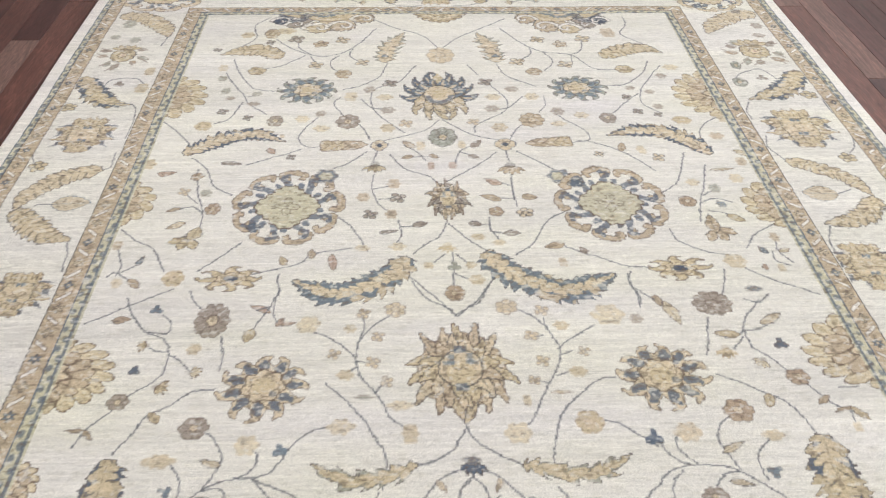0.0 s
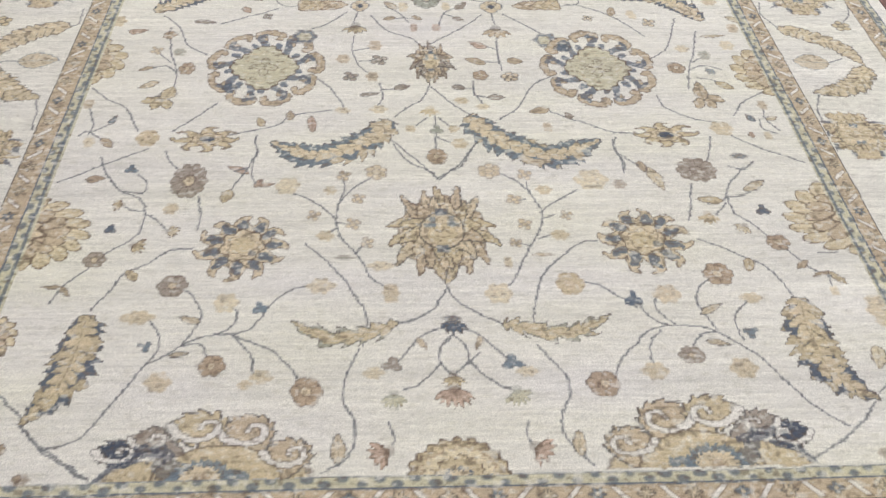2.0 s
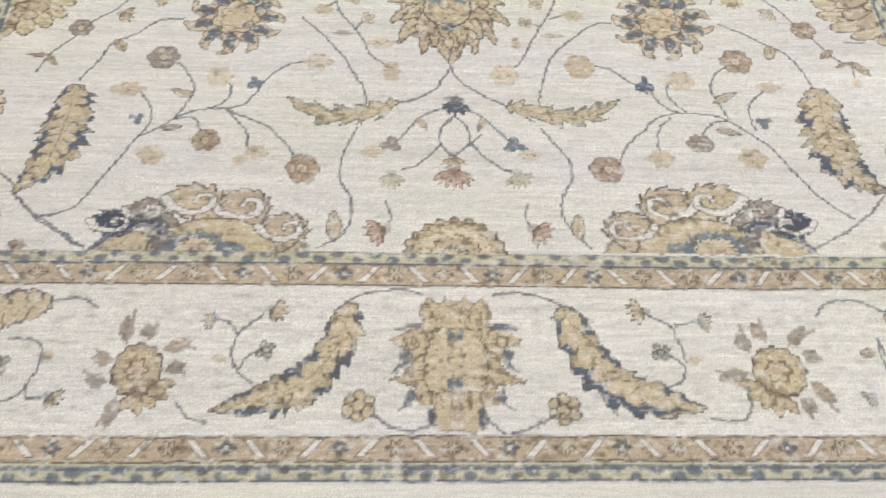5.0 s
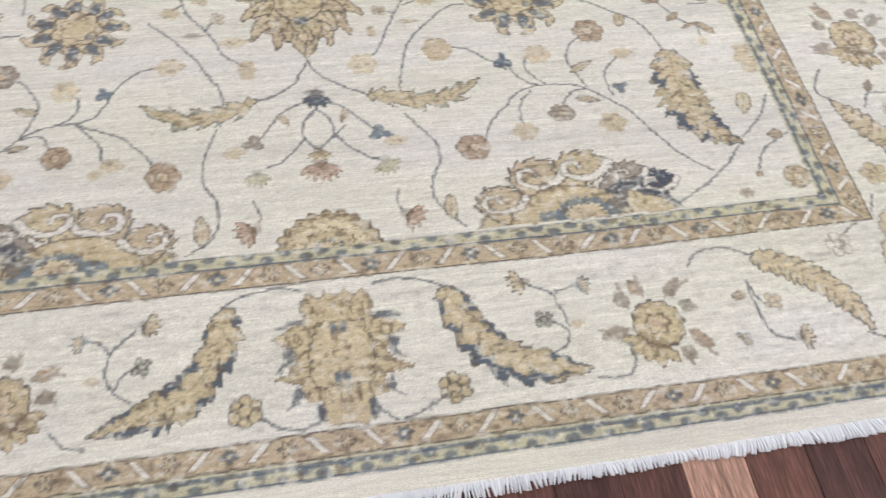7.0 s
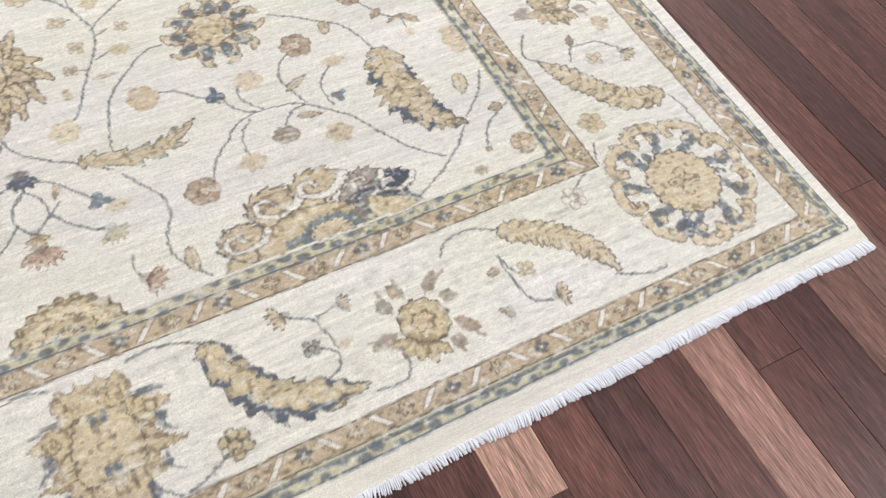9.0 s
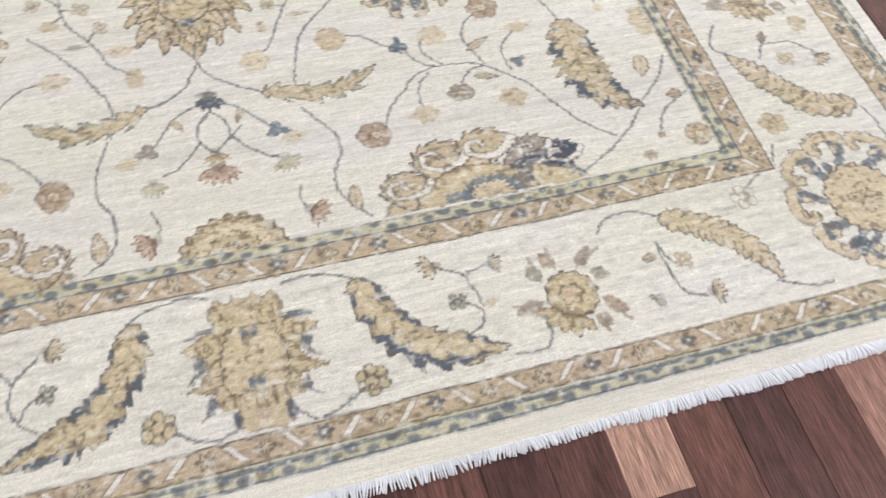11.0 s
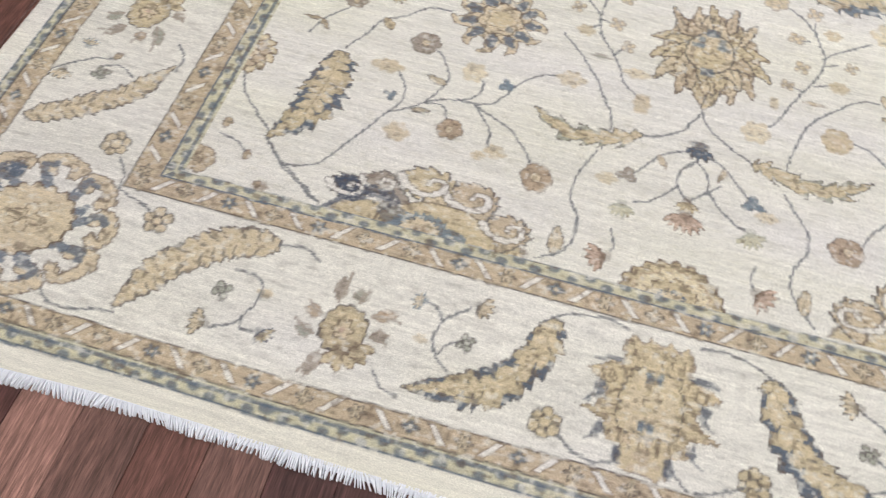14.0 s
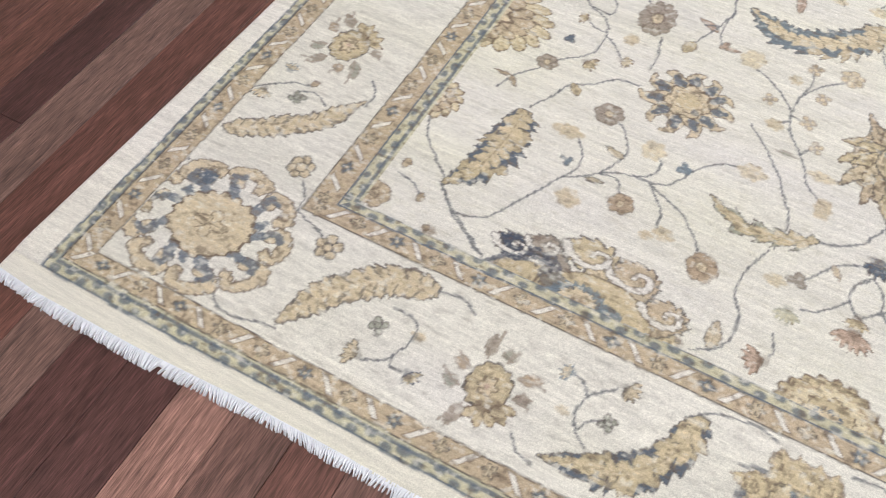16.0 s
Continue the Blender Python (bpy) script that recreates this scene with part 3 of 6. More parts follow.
def fan_palmette(x, y, w, h, turn=0, petals=9, c="gold", edge="bark"):
    """Half palmette spreading from a guard stripe: long leaves fanned round a heart."""
    n = part_number("fan_palmette", "", FIELD)
    sl, u, v = around(x, y, max(w, h) * 1.2, turn)
    U, V = u / w, v / h
    r, a = np.hypot(U, V), np.arctan2(V, U)
    f = (petals * (a + 0.45 * r) / np.pi) % 1
    k = min(w, h)
    lobes = 0.80 + 0.20 * np.sin(np.pi * f) ** 0.6
    out = np.minimum((lobes - r) * k, u + 0.01)
    lay(sl, out, edge, n, 0.003)
    lay(sl, out - 0.0035, c, n, 0.003)
    ridge = np.minimum(f, 1 - f) * np.pi * r * k / petals
    lay(sl, np.minimum(0.002 - ridge, out - 0.001), edge, n, 0.003, 0.85)
    lay(sl, np.minimum(0.0045 - np.abs(ridge - 0.010), np.minimum(out - 0.008, (r - 0.45) * k)), "pale", n, 0.005, 0.9)
    g = ((petals - 2) * (a - 0.4 * r) / np.pi + 0.5) % 1
    mid = np.minimum((0.55 + 0.16 * np.sin(np.pi * g) ** 0.6 - r) * k, u + 0.01)
    lay(sl, mid, edge, n, 0.003)
    lay(sl, mid - 0.0032, "tan", n, 0.003)
    lay(sl, np.minimum(0.0018 - np.minimum(g, 1 - g) * np.pi * r * k / petals, mid), edge, n, 0.003, 0.8)
    core = 0.36 + 0.05 * np.cos(7 * a)
    lay(sl, np.minimum((core - r) * k, u + 0.01), edge, n, 0.003, 0.9)
    lay(sl, np.minimum((core - 0.06 - r) * k, u + 0.01), "sand", n, 0.003)
    lay(sl, np.minimum((0.2 - r) * k, u + 0.01), "tan", n, 0.003)


def shell_palmette(x, y, w, h, up=1, dark=1):
    """Half palmette standing on the guard stripe, crowned with serrated scrolls; dark: the side of the blue scroll."""
    n = part_number("shell_palmette", "", owner(x, y + 0.02 * up))
    sl, u, v = around(x, y + up * h / 2, max(w, h) * 1.35)
    v = v * up + h / 2
    U, V = -dark * u / w, v / h
    base = v + 0.002
    jag = 0.013 * smooth_noise(0.010, 0.009, 67)[sl]
    k = 0.5 * (w + h)

    def wash(depth, colour, cover=1.0, soft=0.003):
        lay(sl, np.minimum(depth * k, base), colour, n, soft, cover)

    skirt = 1 - np.hypot((U - 0.02) / 0.98, V / 0.40) + jag
    wash(skirt * 0.4, "bark", 0.8)
    wash(skirt * 0.4 - 0.018, "gold")
    lobes = ((0.74, 0.34, 0.23, "tan", "line"), (-0.57, 0.60, 0.19, "taupe", "line"), (0.34, 0.68, 0.27, "tan", "line"), (-0.12, 0.76, 0.27, "gold", "line"), (-0.84, 0.42, 0.20, "navy", "line"))
    for cx, cy, r, c, e in lobes:
        X, Y = U - cx, V - cy
        d, a = np.hypot(X, Y), np.arctan2(Y, X)
        saw = (11 * a / (2 * np.pi)) % 1
        lobe = r * (0.90 + 0.22 * saw) - d + 0.5 * jag
        if c != "navy":
            lobe = np.maximum(lobe, stroke(U, V, [(cx + 0.45 * r, cy - 0.2 * r), (cx * 0.75 + 0.1, cy - 1.1 * r), (cx * 0.55, cy * 0.35)], (0.55 * r, 0.5 * r)))
        wash(lobe, e, 0.95)
        wash(lobe - 0.026, c)
        if c in ("tan", "gold"):
            wash(np.minimum(lobe - 0.05, -Y - 0.2 * r), "sand", 0.6)
    dome = 1 - np.hypot((U - 0.10) / 0.60, V / 0.50) + 0.6 * jag
    wash(dome * 0.5, "bark", 0.9)
    wash(dome * 0.5 - 0.024, "gold")
    wash(np.minimum(0.018 - np.abs(dome * 0.5 - 0.10 - jag), U + 0.2), "sand", 0.8)
    for cx, cy, r, c, e in lobes:
        X, Y = U - cx, V - cy
        # the pale curl opens towards the dark end
        curl = stroke(X, Y, [(-1.05 * r, 0.12 * r), (-0.72 * r, -0.40 * r), (-0.05 * r, -0.66 * r), (0.56 * r, -0.36 * r), (0.58 * r, 0.22 * r), (0.16 * r, 0.32 * r), (0.02 * r, 0.02 * r)], (0.17 * r, 0.09 * r), 0.2 * jag)
        wash(curl + 0.016, e, 0.75)
        wash(curl, "white", 0.97)
    leaf = stroke(U, V, [(-0.62, 0.46), (-0.44, 0.36), (-0.40, 0.24), (-0.30, 0.04)], (0.09, 0.13), 2.2 * jag)
    wash(leaf, "navy", 0.72)
    wash(stroke(U, V, [(-0.98, 0.02), (-0.86, 0.20), (-0.66, 0.30)], (0.03, 0.05), jag), "navy", 0.8)
    a = np.arctan2(V, U + 0.04)
    arch = 0.27 + 0.05 * ((11 * a / np.pi) % 1) - np.hypot(U + 0.04, V / 1.0) + 0.4 * jag
    wash(arch, "steel", 0.9)
    wash(arch - 0.075, "line", 0.6)
    wash(arch - 0.095, "sand")
    wash(arch - 0.20, "brown", 0.8)
    wash(stroke(U, V, [(0.20, 0.03), (0.30, 0.10), (0.36, 0.02)], (0.05, 0.05), 1.5 * jag), "steel", 0.9)


def half_rosette(x, y, w, h, up=1):
    n = part_number("half_rosette", "", owner(x, y + 0.02 * up))
    sl, u, v = around(x, y + up * h / 2, max(w, h) * 1.2)
    v = v * up + h / 2
    r, a, k = np.hypot(u / w, v / h), np.arctan2(v / h, u / w), min(w, h)
    base = v + 0.002
    out = 0.96 + 0.04 * np.cos(20 * a) - r
    for inset, c in ((0, "bark"), (0.05, "gold"), (0.24, "brown"), (0.28, "pale"), (0.46, "bark"), (0.50, "gold"), (0.72, "blue"), (0.78, "sand")):
        lay(sl, np.minimum((out - inset + 0.03 * np.cos(13 * a) * (inset > 0.2)) * k, base), c, n, 0.003)
    lay(sl, np.minimum((0.045 - np.abs(r - 0.83)) * k, np.abs(np.sin(9 * a)) * 0.02 - 0.012), "bark", n, 0.003, 0.7)


def round_flower(x, y, rx, ry, toward=0, petals=8):
    """Round bloom of the border, with loose grey petals about it and a gold calyx."""
    n = part_number("round_flower", "", owner(x, y))
    sl, u, v = around(x, y, max(rx, ry) * 1.15)
    r, a, k = np.hypot(u / rx, v / ry), np.arctan2(v / ry, u / rx), min(rx, ry)
    out = (0.96 + 0.04 * np.cos(12 * a) - r) * k
    lay(sl, out, "line", n, 0.003)
    lay(sl, out - 0.004, "gold", n, 0.003)
    lay(sl, 0.0022 - np.abs(r - 0.78 - 0.06 * np.cos(12 * a)) * k, "bark", n, 0.004, 0.35)
    lay(sl, 0.0018 - np.abs(r - 0.62 - 0.05 * np.cos(9 * a)) * k, "gold", n, 0.004, 0.8)
    lay(sl, (0.42 + 0.07 * np.cos(6 * a) - r) * k, "bark", n, 0.003, 0.8)
    lay(sl, (0.32 + 0.06 * np.cos(6 * a) - r) * k, "sand", n, 0.003)
    lay(sl, (0.14 - r) * k, "rust", n, 0.003)
    for i in range(petals):
        t = radians(toward) + 2 * math.pi * (i + 0.5) / petals
        c, s = math.cos(t), math.sin(t)
        near = math.cos(t - radians(toward)) > 0.85
        if near:
            tulip(x + 1.12 * rx * c, y + 1.12 * ry * s, rx * 0.66, math.degrees(t), "gold", "bark", 3)
        else:
            lean = t + 0.35 * (1 if i % 2 else -1)
            px, py, grow = x + 1.14 * rx * c, y + 1.14 * ry * s, 0.85 + 0.25 * math.sin(i * 3.7 + x * 11)
            tip = (px + grow * rx * math.cos(lean), py + grow * ry * math.sin(lean))
            bud(px, py, *tip, rx * 0.30, ("green", "taupe", "brown")[i % 3], "taupe", 0.9)
            vine((px, py), (0.5 * (px + tip[0]) + 0.12 * rx * s, 0.5 * (py + tip[1]) - 0.12 * ry * c), (tip[0] + 0.35 * rx * s, tip[1] - 0.35 * ry * c), w=0.0036, c="taupe")


def urn_palmette(x, y, w, h, up=1):
    """Upright palmette of the border: a spiked vase with blue flecks along its sides and a speckled panel."""
    n = part_number("palmette", "", owner(x, y))
    sl, u, v = around(x, y, max(w, h) * 1.2)
    rag = smooth_noise(0.009, 0.008, 81)[sl]
    U, V = np.abs(u) / w + 0.022 * rag, v * up / h + 0.018 * smooth_noise(0.009, 0.008, 82)[sl]
    spine_v = (-1.0, -0.95, -0.64, -0.58, -0.45, -0.37, -0.31, -0.26, -0.20, -0.05, 0.08, 0.20, 0.34, 0.44, 0.50, 0.56, 0.70, 0.86, 0.93, 1.0)
    spine_u = (0.14, 0.33, 0.36, 0.56, 0.66, 0.52, 0.82, 1.02, 0.76, 0.62, 0.66, 0.80, 0.94, 0.72, 0.52, 0.46, 0.52, 0.50, 0.44, 0.16)
    shape = np.interp(V, spine_v, spine_u)
    tuft = 0.16 * np.abs(np.sin(np.pi * (U + 0.13) / 0.26)) ** 0.6 - 0.10
    out = np.minimum((shape - U) * w, np.minimum(0.94 - tuft - V, V + 1) * h)
    lay(sl, out, "bark", n, 0.003, 0.8)
    lay(sl, out - 0.0030, "tan", n, 0.003)
    lay(sl, np.minimum(out - 0.006, 0.006 * rag + 0.003), "gold", n, 0.004)
    lay(sl, np.minimum(out - 0.009, np.minimum(V - 0.5, 0.62 - U) * h), "gold", n, 0.004)
    # faint scroll lines in the side lobes
    ring = np.abs(np.hypot(U - 0.66, (V - 0.28) * 0.9) % 0.16 - 0.08) * w
    lay(sl, np.minimum(np.minimum(0.0026 - ring, out - 0.003), (U - 0.42) * w), "bark", n, 0.003, 0.75)
    for cy, cx, a, b, tail in ((0.52, 0.58, 0.17, 0.045, (0.86, 0.47)), (0.06, 0.72, 0.070, 0.13, (0.88, -0.17)), (-0.50, 0.64, 0.055, 0.13, (0.80, -0.68)), (-0.77, 0.34, 0.065, 0.12, (0.36, -0.84))):
        fleck = (1 - np.hypot((U - cx) / a, (V - cy) / b)) * 0.007
        fleck = np.maximum(fleck, stroke(U, V, [(cx, cy), (0.6 * cx + 0.4 * tail[0], 0.4 * cy + 0.6 * tail[1]), tail], (0.04, 0.015)) * w)
        lay(sl, fleck, "navy", n, 0.004, 0.85, 0.8)
    mid = np.minimum((np.interp(V, (-0.50, -0.2, 0.1, 0.46), (0.34, 0.42, 0.41, 0.32)) - U) * w, np.minimum(V + 0.42, 0.46 - V) * h)
    lay(sl, np.minimum(mid + 0.0035, 0.004 * rag + 0.007), "line", n, 0.003, 0.9)
    lay(sl, mid, "gold", n, 0.003)
    lay(sl, np.minimum(mid - 0.005, 0.006 * rag + 0.003), "sand", n, 0.004)
    lay(sl, np.minimum(0.0020 - np.abs(np.hypot(U, V - 0.06) - 0.12) * w, 0.004 * rag + 0.002), "bark", n, 0.003, 0.5)
    for cy in (0.38, -0.32):
        lay(sl, np.minimum(0.045 - np.abs(U - 0.07), 0.07 - np.abs(V - cy)) * w, "steel", n, 0.004, 0.9)
        lay(sl, np.minimum(0.12 - U, 0.022 - np.abs(V - cy)) * w, "blue", n, 0.004, 0.7)
    rib = np.abs((U * 7) % 1 - 0.5) * w / 7
    for zone in (np.minimum(-0.44 - V, V + 0.66), np.minimum(V - 0.56, 0.80 - V)):
        lay(sl, np.minimum(np.minimum(np.minimum(0.0026 - rib, zone * h), out - 0.005), 0.005 * rag + 0.002), "bark", n, 0.003, 0.7)


# grounds
FIELD = part_number("field", "cream wool field with scattered vines and palmettes", -1)
BORDER = part_number("main_border", "cream wool main border with palmettes and leaves", -1)
INNER = part_number("inner_guard_stripe", "tan guard stripe with slanted white bars", -1)
INNER_B = part_number("inner_reciprocal_stripe", "narrow blue and pale green toothed stripe", -1)
OUTER = part_number("outer_guard_stripe", "tan guard stripe with slanted white bars", -1)
OUTER_B = part_number("outer_reciprocal_stripe", "narrow blue and pale green toothed stripe", -1)
EDGE = part_number("selvedge", "plain ivory bound side edge", -1)
KILIM = part_number("kilim_end", "plain ivory flat-woven end band", -1)
KILIM_FAR = part_number("kilim_end", "plain ivory flat-woven end band", -1)
EDGE_FAR = part_number("selvedge", "plain ivory bound side edge", -1)

#          x left, x right, y near, y far of each nested rectangle
RECTS = dict(blue_o=(-1.480, 1.533, -0.954, 2.786), tan_o=(-1.456, 1.503, -0.921, 2.755), border=(-1.401, 1.449, -0.877, 2.706),
             tan_i=(-1.106, 1.118, -0.582, 2.411), blue_i=(-1.045, 1.066, -0.536, 2.362), field=(-1.004, 1.026, -0.508, 2.332))
AX, AY = GX[None, :] + 0.45 * WOBX, GY[:, None] + 0.45 * WOBY


def depth_in(name):
    x0, x1, y0, y1 = RECTS[name]
    return np.minimum(np.minimum(AX - x0, x1 - AX), np.minimum(AY - y0, y1 - AY))


WHOLE = (slice(0, NY), slice(0, NX))
DYE[:] = C["white"]
PART[:] = EDGE
PART[:, GX > 0] = EDGE_FAR
PART[GY < -0.954, :] = KILIM
PART[GY > 2.786, :] = KILIM_FAR
DYE[(GY < -0.954) | (GY > 2.786), :] = C["kilim"]


def stripe_place(name):
    """Run along and depth across a stripe, for each knot."""
    x0, x1, y0, y1 = RECTS[name]
    d = [AX - x0, x1 - AX, AY - y0, y1 - AY]
    dep = np.minimum(np.minimum(d[0], d[1]), np.minimum(d[2], d[3]))
    upright = np.minimum(d[0], d[1]) < np.minimum(d[2], d[3])
    return np.where(upright, AY + 0.03, AX), dep


def toothed(name, width, number):
    run, dep = stripe_place(name)
    ins = depth_in(name)
    lay(WHOLE, ins, "blue", number, 0.002)
    lay(WHOLE, np.minimum(ins - 0.0045, 9), "sage", number, 0.002)
    t = dep / width
    p = (run / 0.070) % 1
    near = 0.0075 - np.hypot((p - 0.25) * 0.070 * 0.68, (t - 0.34) * width)
    far = 0.0075 - np.hypot((p - 0.75) * 0.070 * 0.68, (t - 0.68) * width)
    patchy = smooth_noise(0.03, 0.03, number + 30) * 0.0018
    lay(WHOLE, np.where(ins > 0, np.maximum(near, far) + patchy, -1), "blue", number, 0.004, 0.8)
    lay(WHOLE, np.where(ins > 0, 0.0042 - np.abs(dep - width + 0.003), -1), "blue", number, 0.003, 0.85)


def barred(name, width, number, pitch, start):
    run, dep = stripe_place(name)
    run = run - start
    ins = depth_in(name)
    lay(WHOLE, ins, "line", number, 0.002)
    lay(WHOLE, ins - 0.0035, "tan", number, 0.002)
    patch = smooth_noise(0.07, 0.05, number + 50)
    lay(WHOLE, np.where(ins > 0.004, patch * 0.002, -1), "brown", number, 0.006, 0.45)
    k = np.floor(run / pitch)
    p = run / pitch - k
    lean = np.where((k % 4) < 2, 1.0, -1.0)
    mid = dep - width / 2
    bar = np.minimum(0.0060 - np.abs((p - 0.25) * pitch - lean * mid * 0.9), width * 0.30 - np.abs(mid))
    ok = ins > 0.003
    lay(WHOLE, np.where(ok, bar + 0.003, -1), "bark", number, 0.003, 0.75)
    lay(WHOLE, np.where(ok, bar, -1), "white", number, 0.003, 0.95)
    q = (p - 0.75) * pitch
    r, a = np.hypot(q, mid * 1.1), np.arctan2(mid, q)
    size = width * (0.30 + 0.07 * np.cos((4 + 2 * (k % 2)) * a))
    kind = (k * 7 + 3) % 5
    lay(WHOLE, np.where(ok, size - r, -1), "line", number, 0.003, 0.75)
    lay(WHOLE, np.where(ok & (kind < 2), size - 0.004 - r, -1), "steel", number, 0.003, 0.85)
    lay(WHOLE, np.where(ok & (kind >= 2), size - 0.004 - r, -1), "sand", number, 0.003, 0.85)
    lay(WHOLE, np.where(ok, 0.0022 - np.minimum(np.abs(q), np.abs(mid)) + np.minimum(0, size - 0.002 - r), -1), "line", number, 0.003, 0.7)
    lay(WHOLE, np.where(ok, width * 0.08 - r, -1), "sand", number, 0.003, 0.9)
    # little sprigs at the edges of the stripe
    e = ((run / pitch * 2) % 1 - 0.5) * pitch / 2
    lay(WHOLE, np.where(ok, 0.006 - np.hypot(e, (np.abs(mid) - width * 0.36)), -1), "gold", number, 0.005, 0.6)


toothed("blue_o", 0.027, OUTER_B)
barred("tan_o", 0.050, OUTER, 0.097, 0.109)
lay(WHOLE, depth_in("border"), "line", BORDER, 0.002)
lay(WHOLE, depth_in("border") - 0.003, "cream", BORDER, 0.002, 1.0, 0.0)
barred("tan_i", 0.053, INNER, 0.0955, 0.094)
toothed("blue_i", 0.033, INNER_B)
lay(WHOLE, depth_in("field"), "cream", FIELD, 0.002, 1.0, 0.0)
CLIP[FIELD] = depth_in("field") > 0.0
CLIP[BORDER] = (depth_in("border") > 0.004) & (depth_in("tan_i") < -0.002)

# ---- motifs: field, near half ----
# vines of the near half
vine((-0.002, 0.355), (0.023, 0.389), (0.063, 0.419), (0.103, 0.507))
vine((-0.002, 0.355), (-0.023, 0.389), (-0.078, 0.427), (-0.127, 0.503))
vine((-0.002, 0.018), (-0.003, -0.021), (-0.020, -0.056), (-0.041, -0.090), (-0.082, -0.117), (-0.122, -0.130))
vine((-0.003, -0.009), (0.009, -0.043), (0.046, -0.085), (0.089, -0.115), (0.123, -0.127))
vine((-0.204, -0.199), (-0.229, -0.256), (-0.239, -0.301), (-0.233, -0.337), (-0.215, -0.368), (-0.207, -0.409), (-0.214, -0.447), (-0.231, -0.476), (-0.270, -0.500))
vine((0.190, -0.194), (0.218, -0.237), (0.244, -0.281), (0.244, -0.326), (0.222, -0.369), (0.216, -0.418), (0.230, -0.453), (0.265, -0.495))
vine((0.379, 0.132), (0.343, 0.127), (0.283, 0.079), (0.237, 0.030), (0.218, -0.006), (0.198, -0.083), (0.190, -0.125))
vine((-0.341, 0.130), (-0.278, 0.057), (-0.239, -0.005), (-0.215, -0.048), (-0.194, -0.089), (-0.188, -0.135), (-0.195, -0.190))
vine((-0.007, -0.149), (-0.026, -0.144), (-0.067, -0.163), (-0.097, -0.204), (-0.121, -0.235))
vine((0.018, -0.144), (0.049, -0.151), (0.079, -0.177), (0.102, -0.208), (0.123, -0.229))
vine((0.003, -0.160), (-0.023, -0.194), (-0.028, -0.231), (-0.016, -0.254), (-0.001, -0.269))
vine((0.005, -0.160), (0.031, -0.196), (0.035, -0.227), (0.020, -0.252), (0.002, -0.269))
vine((-0.028, -0.239), (-0.053, -0.271), (-0.077, -0.293), (-0.109, -0.307))
vine((0.037, -0.230), (0.062, -0.268), (0.096, -0.299), (0.118, -0.306))
vine((0.034, -0.238), (0.061, -0.210))
vine((-0.139, -0.386), (-0.128, -0.420), (-0.135, -0.440))
vine((0.147, -0.391), (0.140, -0.418), (0.147, -0.441))
vine((-0.825, -0.433), (-0.754, -0.407), (-0.713, -0.338), (-0.672, -0.254), (-0.646, -0.201), (-0.643, -0.154), (-0.677, -0.103))
vine((-0.661, -0.231), (-0.619, -0.200), (-0.581, -0.170), (-0.536, -0.150), (-0.488, -0.146), (-0.450, -0.136), (-0.422, -0.097))
vine((-0.872, -0.384), (-0.827, -0.432), (-0.777, -0.464), (-0.715, -0.501))
vine((-0.485, -0.151), (-0.444, -0.198), (-0.429, -0.233), (-0.427, -0.263))
vine((-0.485, -0.151), (-0.411, -0.187), (-0.365, -0.231), (-0.332, -0.274))
vine((-0.592, -0.180), (-0.551, -0.176), (-0.531, -0.210))
vine((-0.593, -0.177), (-0.569, -0.132), (-0.564, -0.079), (-0.589, -0.032), (-0.610, -0.016))
vine((-0.512, -0.145), (-0.482, -0.114), (-0.484, -0.078))
vine((-0.422, -0.093), (-0.399, -0.053), (-0.357, -0.018), (-0.316, -0.006))
vine((0.899, -0.360), (0.850, -0.407), (0.802, -0.444), (0.745, -0.476), (0.699, -0.494))
vine((0.822, -0.417), (0.773, -0.379), (0.746, -0.343), (0.717, -0.292), (0.686, -0.238), (0.666, -0.215), (0.624, -0.177), (0.593, -0.153), (0.553, -0.144), (0.515, -0.141), (0.462, -0.148), (0.419, -0.180), (0.376, -0.226), (0.350, -0.273))
vine((0.477, -0.153), (0.444, -0.188), (0.436, -0.226), (0.438, -0.250))
vine((0.537, -0.196), (0.568, -0.170), (0.602, -0.161))
vine((0.516, -0.138), (0.491, -0.105), (0.482, -0.071), (0.498, -0.036))
vine((0.440, -0.065), (0.467, -0.119), (0.502, -0.141))
vine((0.327, -0.002), (0.365, -0.019), (0.399, -0.054), (0.437, -0.082))
vine((0.606, -0.153), (0.589, -0.096), (0.584, -0.059), (0.599, -0.024), (0.625, -0.002))
vine((0.661, -0.185), (0.655, -0.144), (0.665, -0.109), (0.704, -0.071))
vine((-0.143, -0.019), (-0.178, 0.014), (-0.199, 0.057), (-0.220, 0.095), (-0.255, 0.141), (-0.268, 0.179), (-0.272, 0.219), (-0.268, 0.269), (-0.254, 0.322), (-0.257, 0.360))
vine((-0.268, 0.269), (-0.235, 0.322), (-0.190, 0.366))
vine((-0.272, 0.209), (-0.301, 0.248), (-0.345, 0.288), (-0.386, 0.309))
vine((0.141, -0.018), (0.163, 0.012), (0.187, 0.065), (0.211, 0.115), (0.237, 0.163), (0.254, 0.223), (0.246, 0.264), (0.229, 0.315), (0.197, 0.357), (0.162, 0.382))
vine((0.250, 0.233), (0.282, 0.265), (0.321, 0.291), (0.360, 0.319))
vine((0.235, 0.142), (0.263, 0.154), (0.288, 0.159))
vine((0.216, 0.284), (0.199, 0.277))
vine((0.228, 0.305), (0.228, 0.347))
vine((0.255, 0.213), (0.285, 0.226))
vine((-0.268, 0.179), (-0.294, 0.165))
vine((-0.269, 0.199), (-0.251, 0.196))
vine((-0.220, 0.095), (-0.204, 0.120))
vine((0.211, 0.115), (0.186, 0.125))
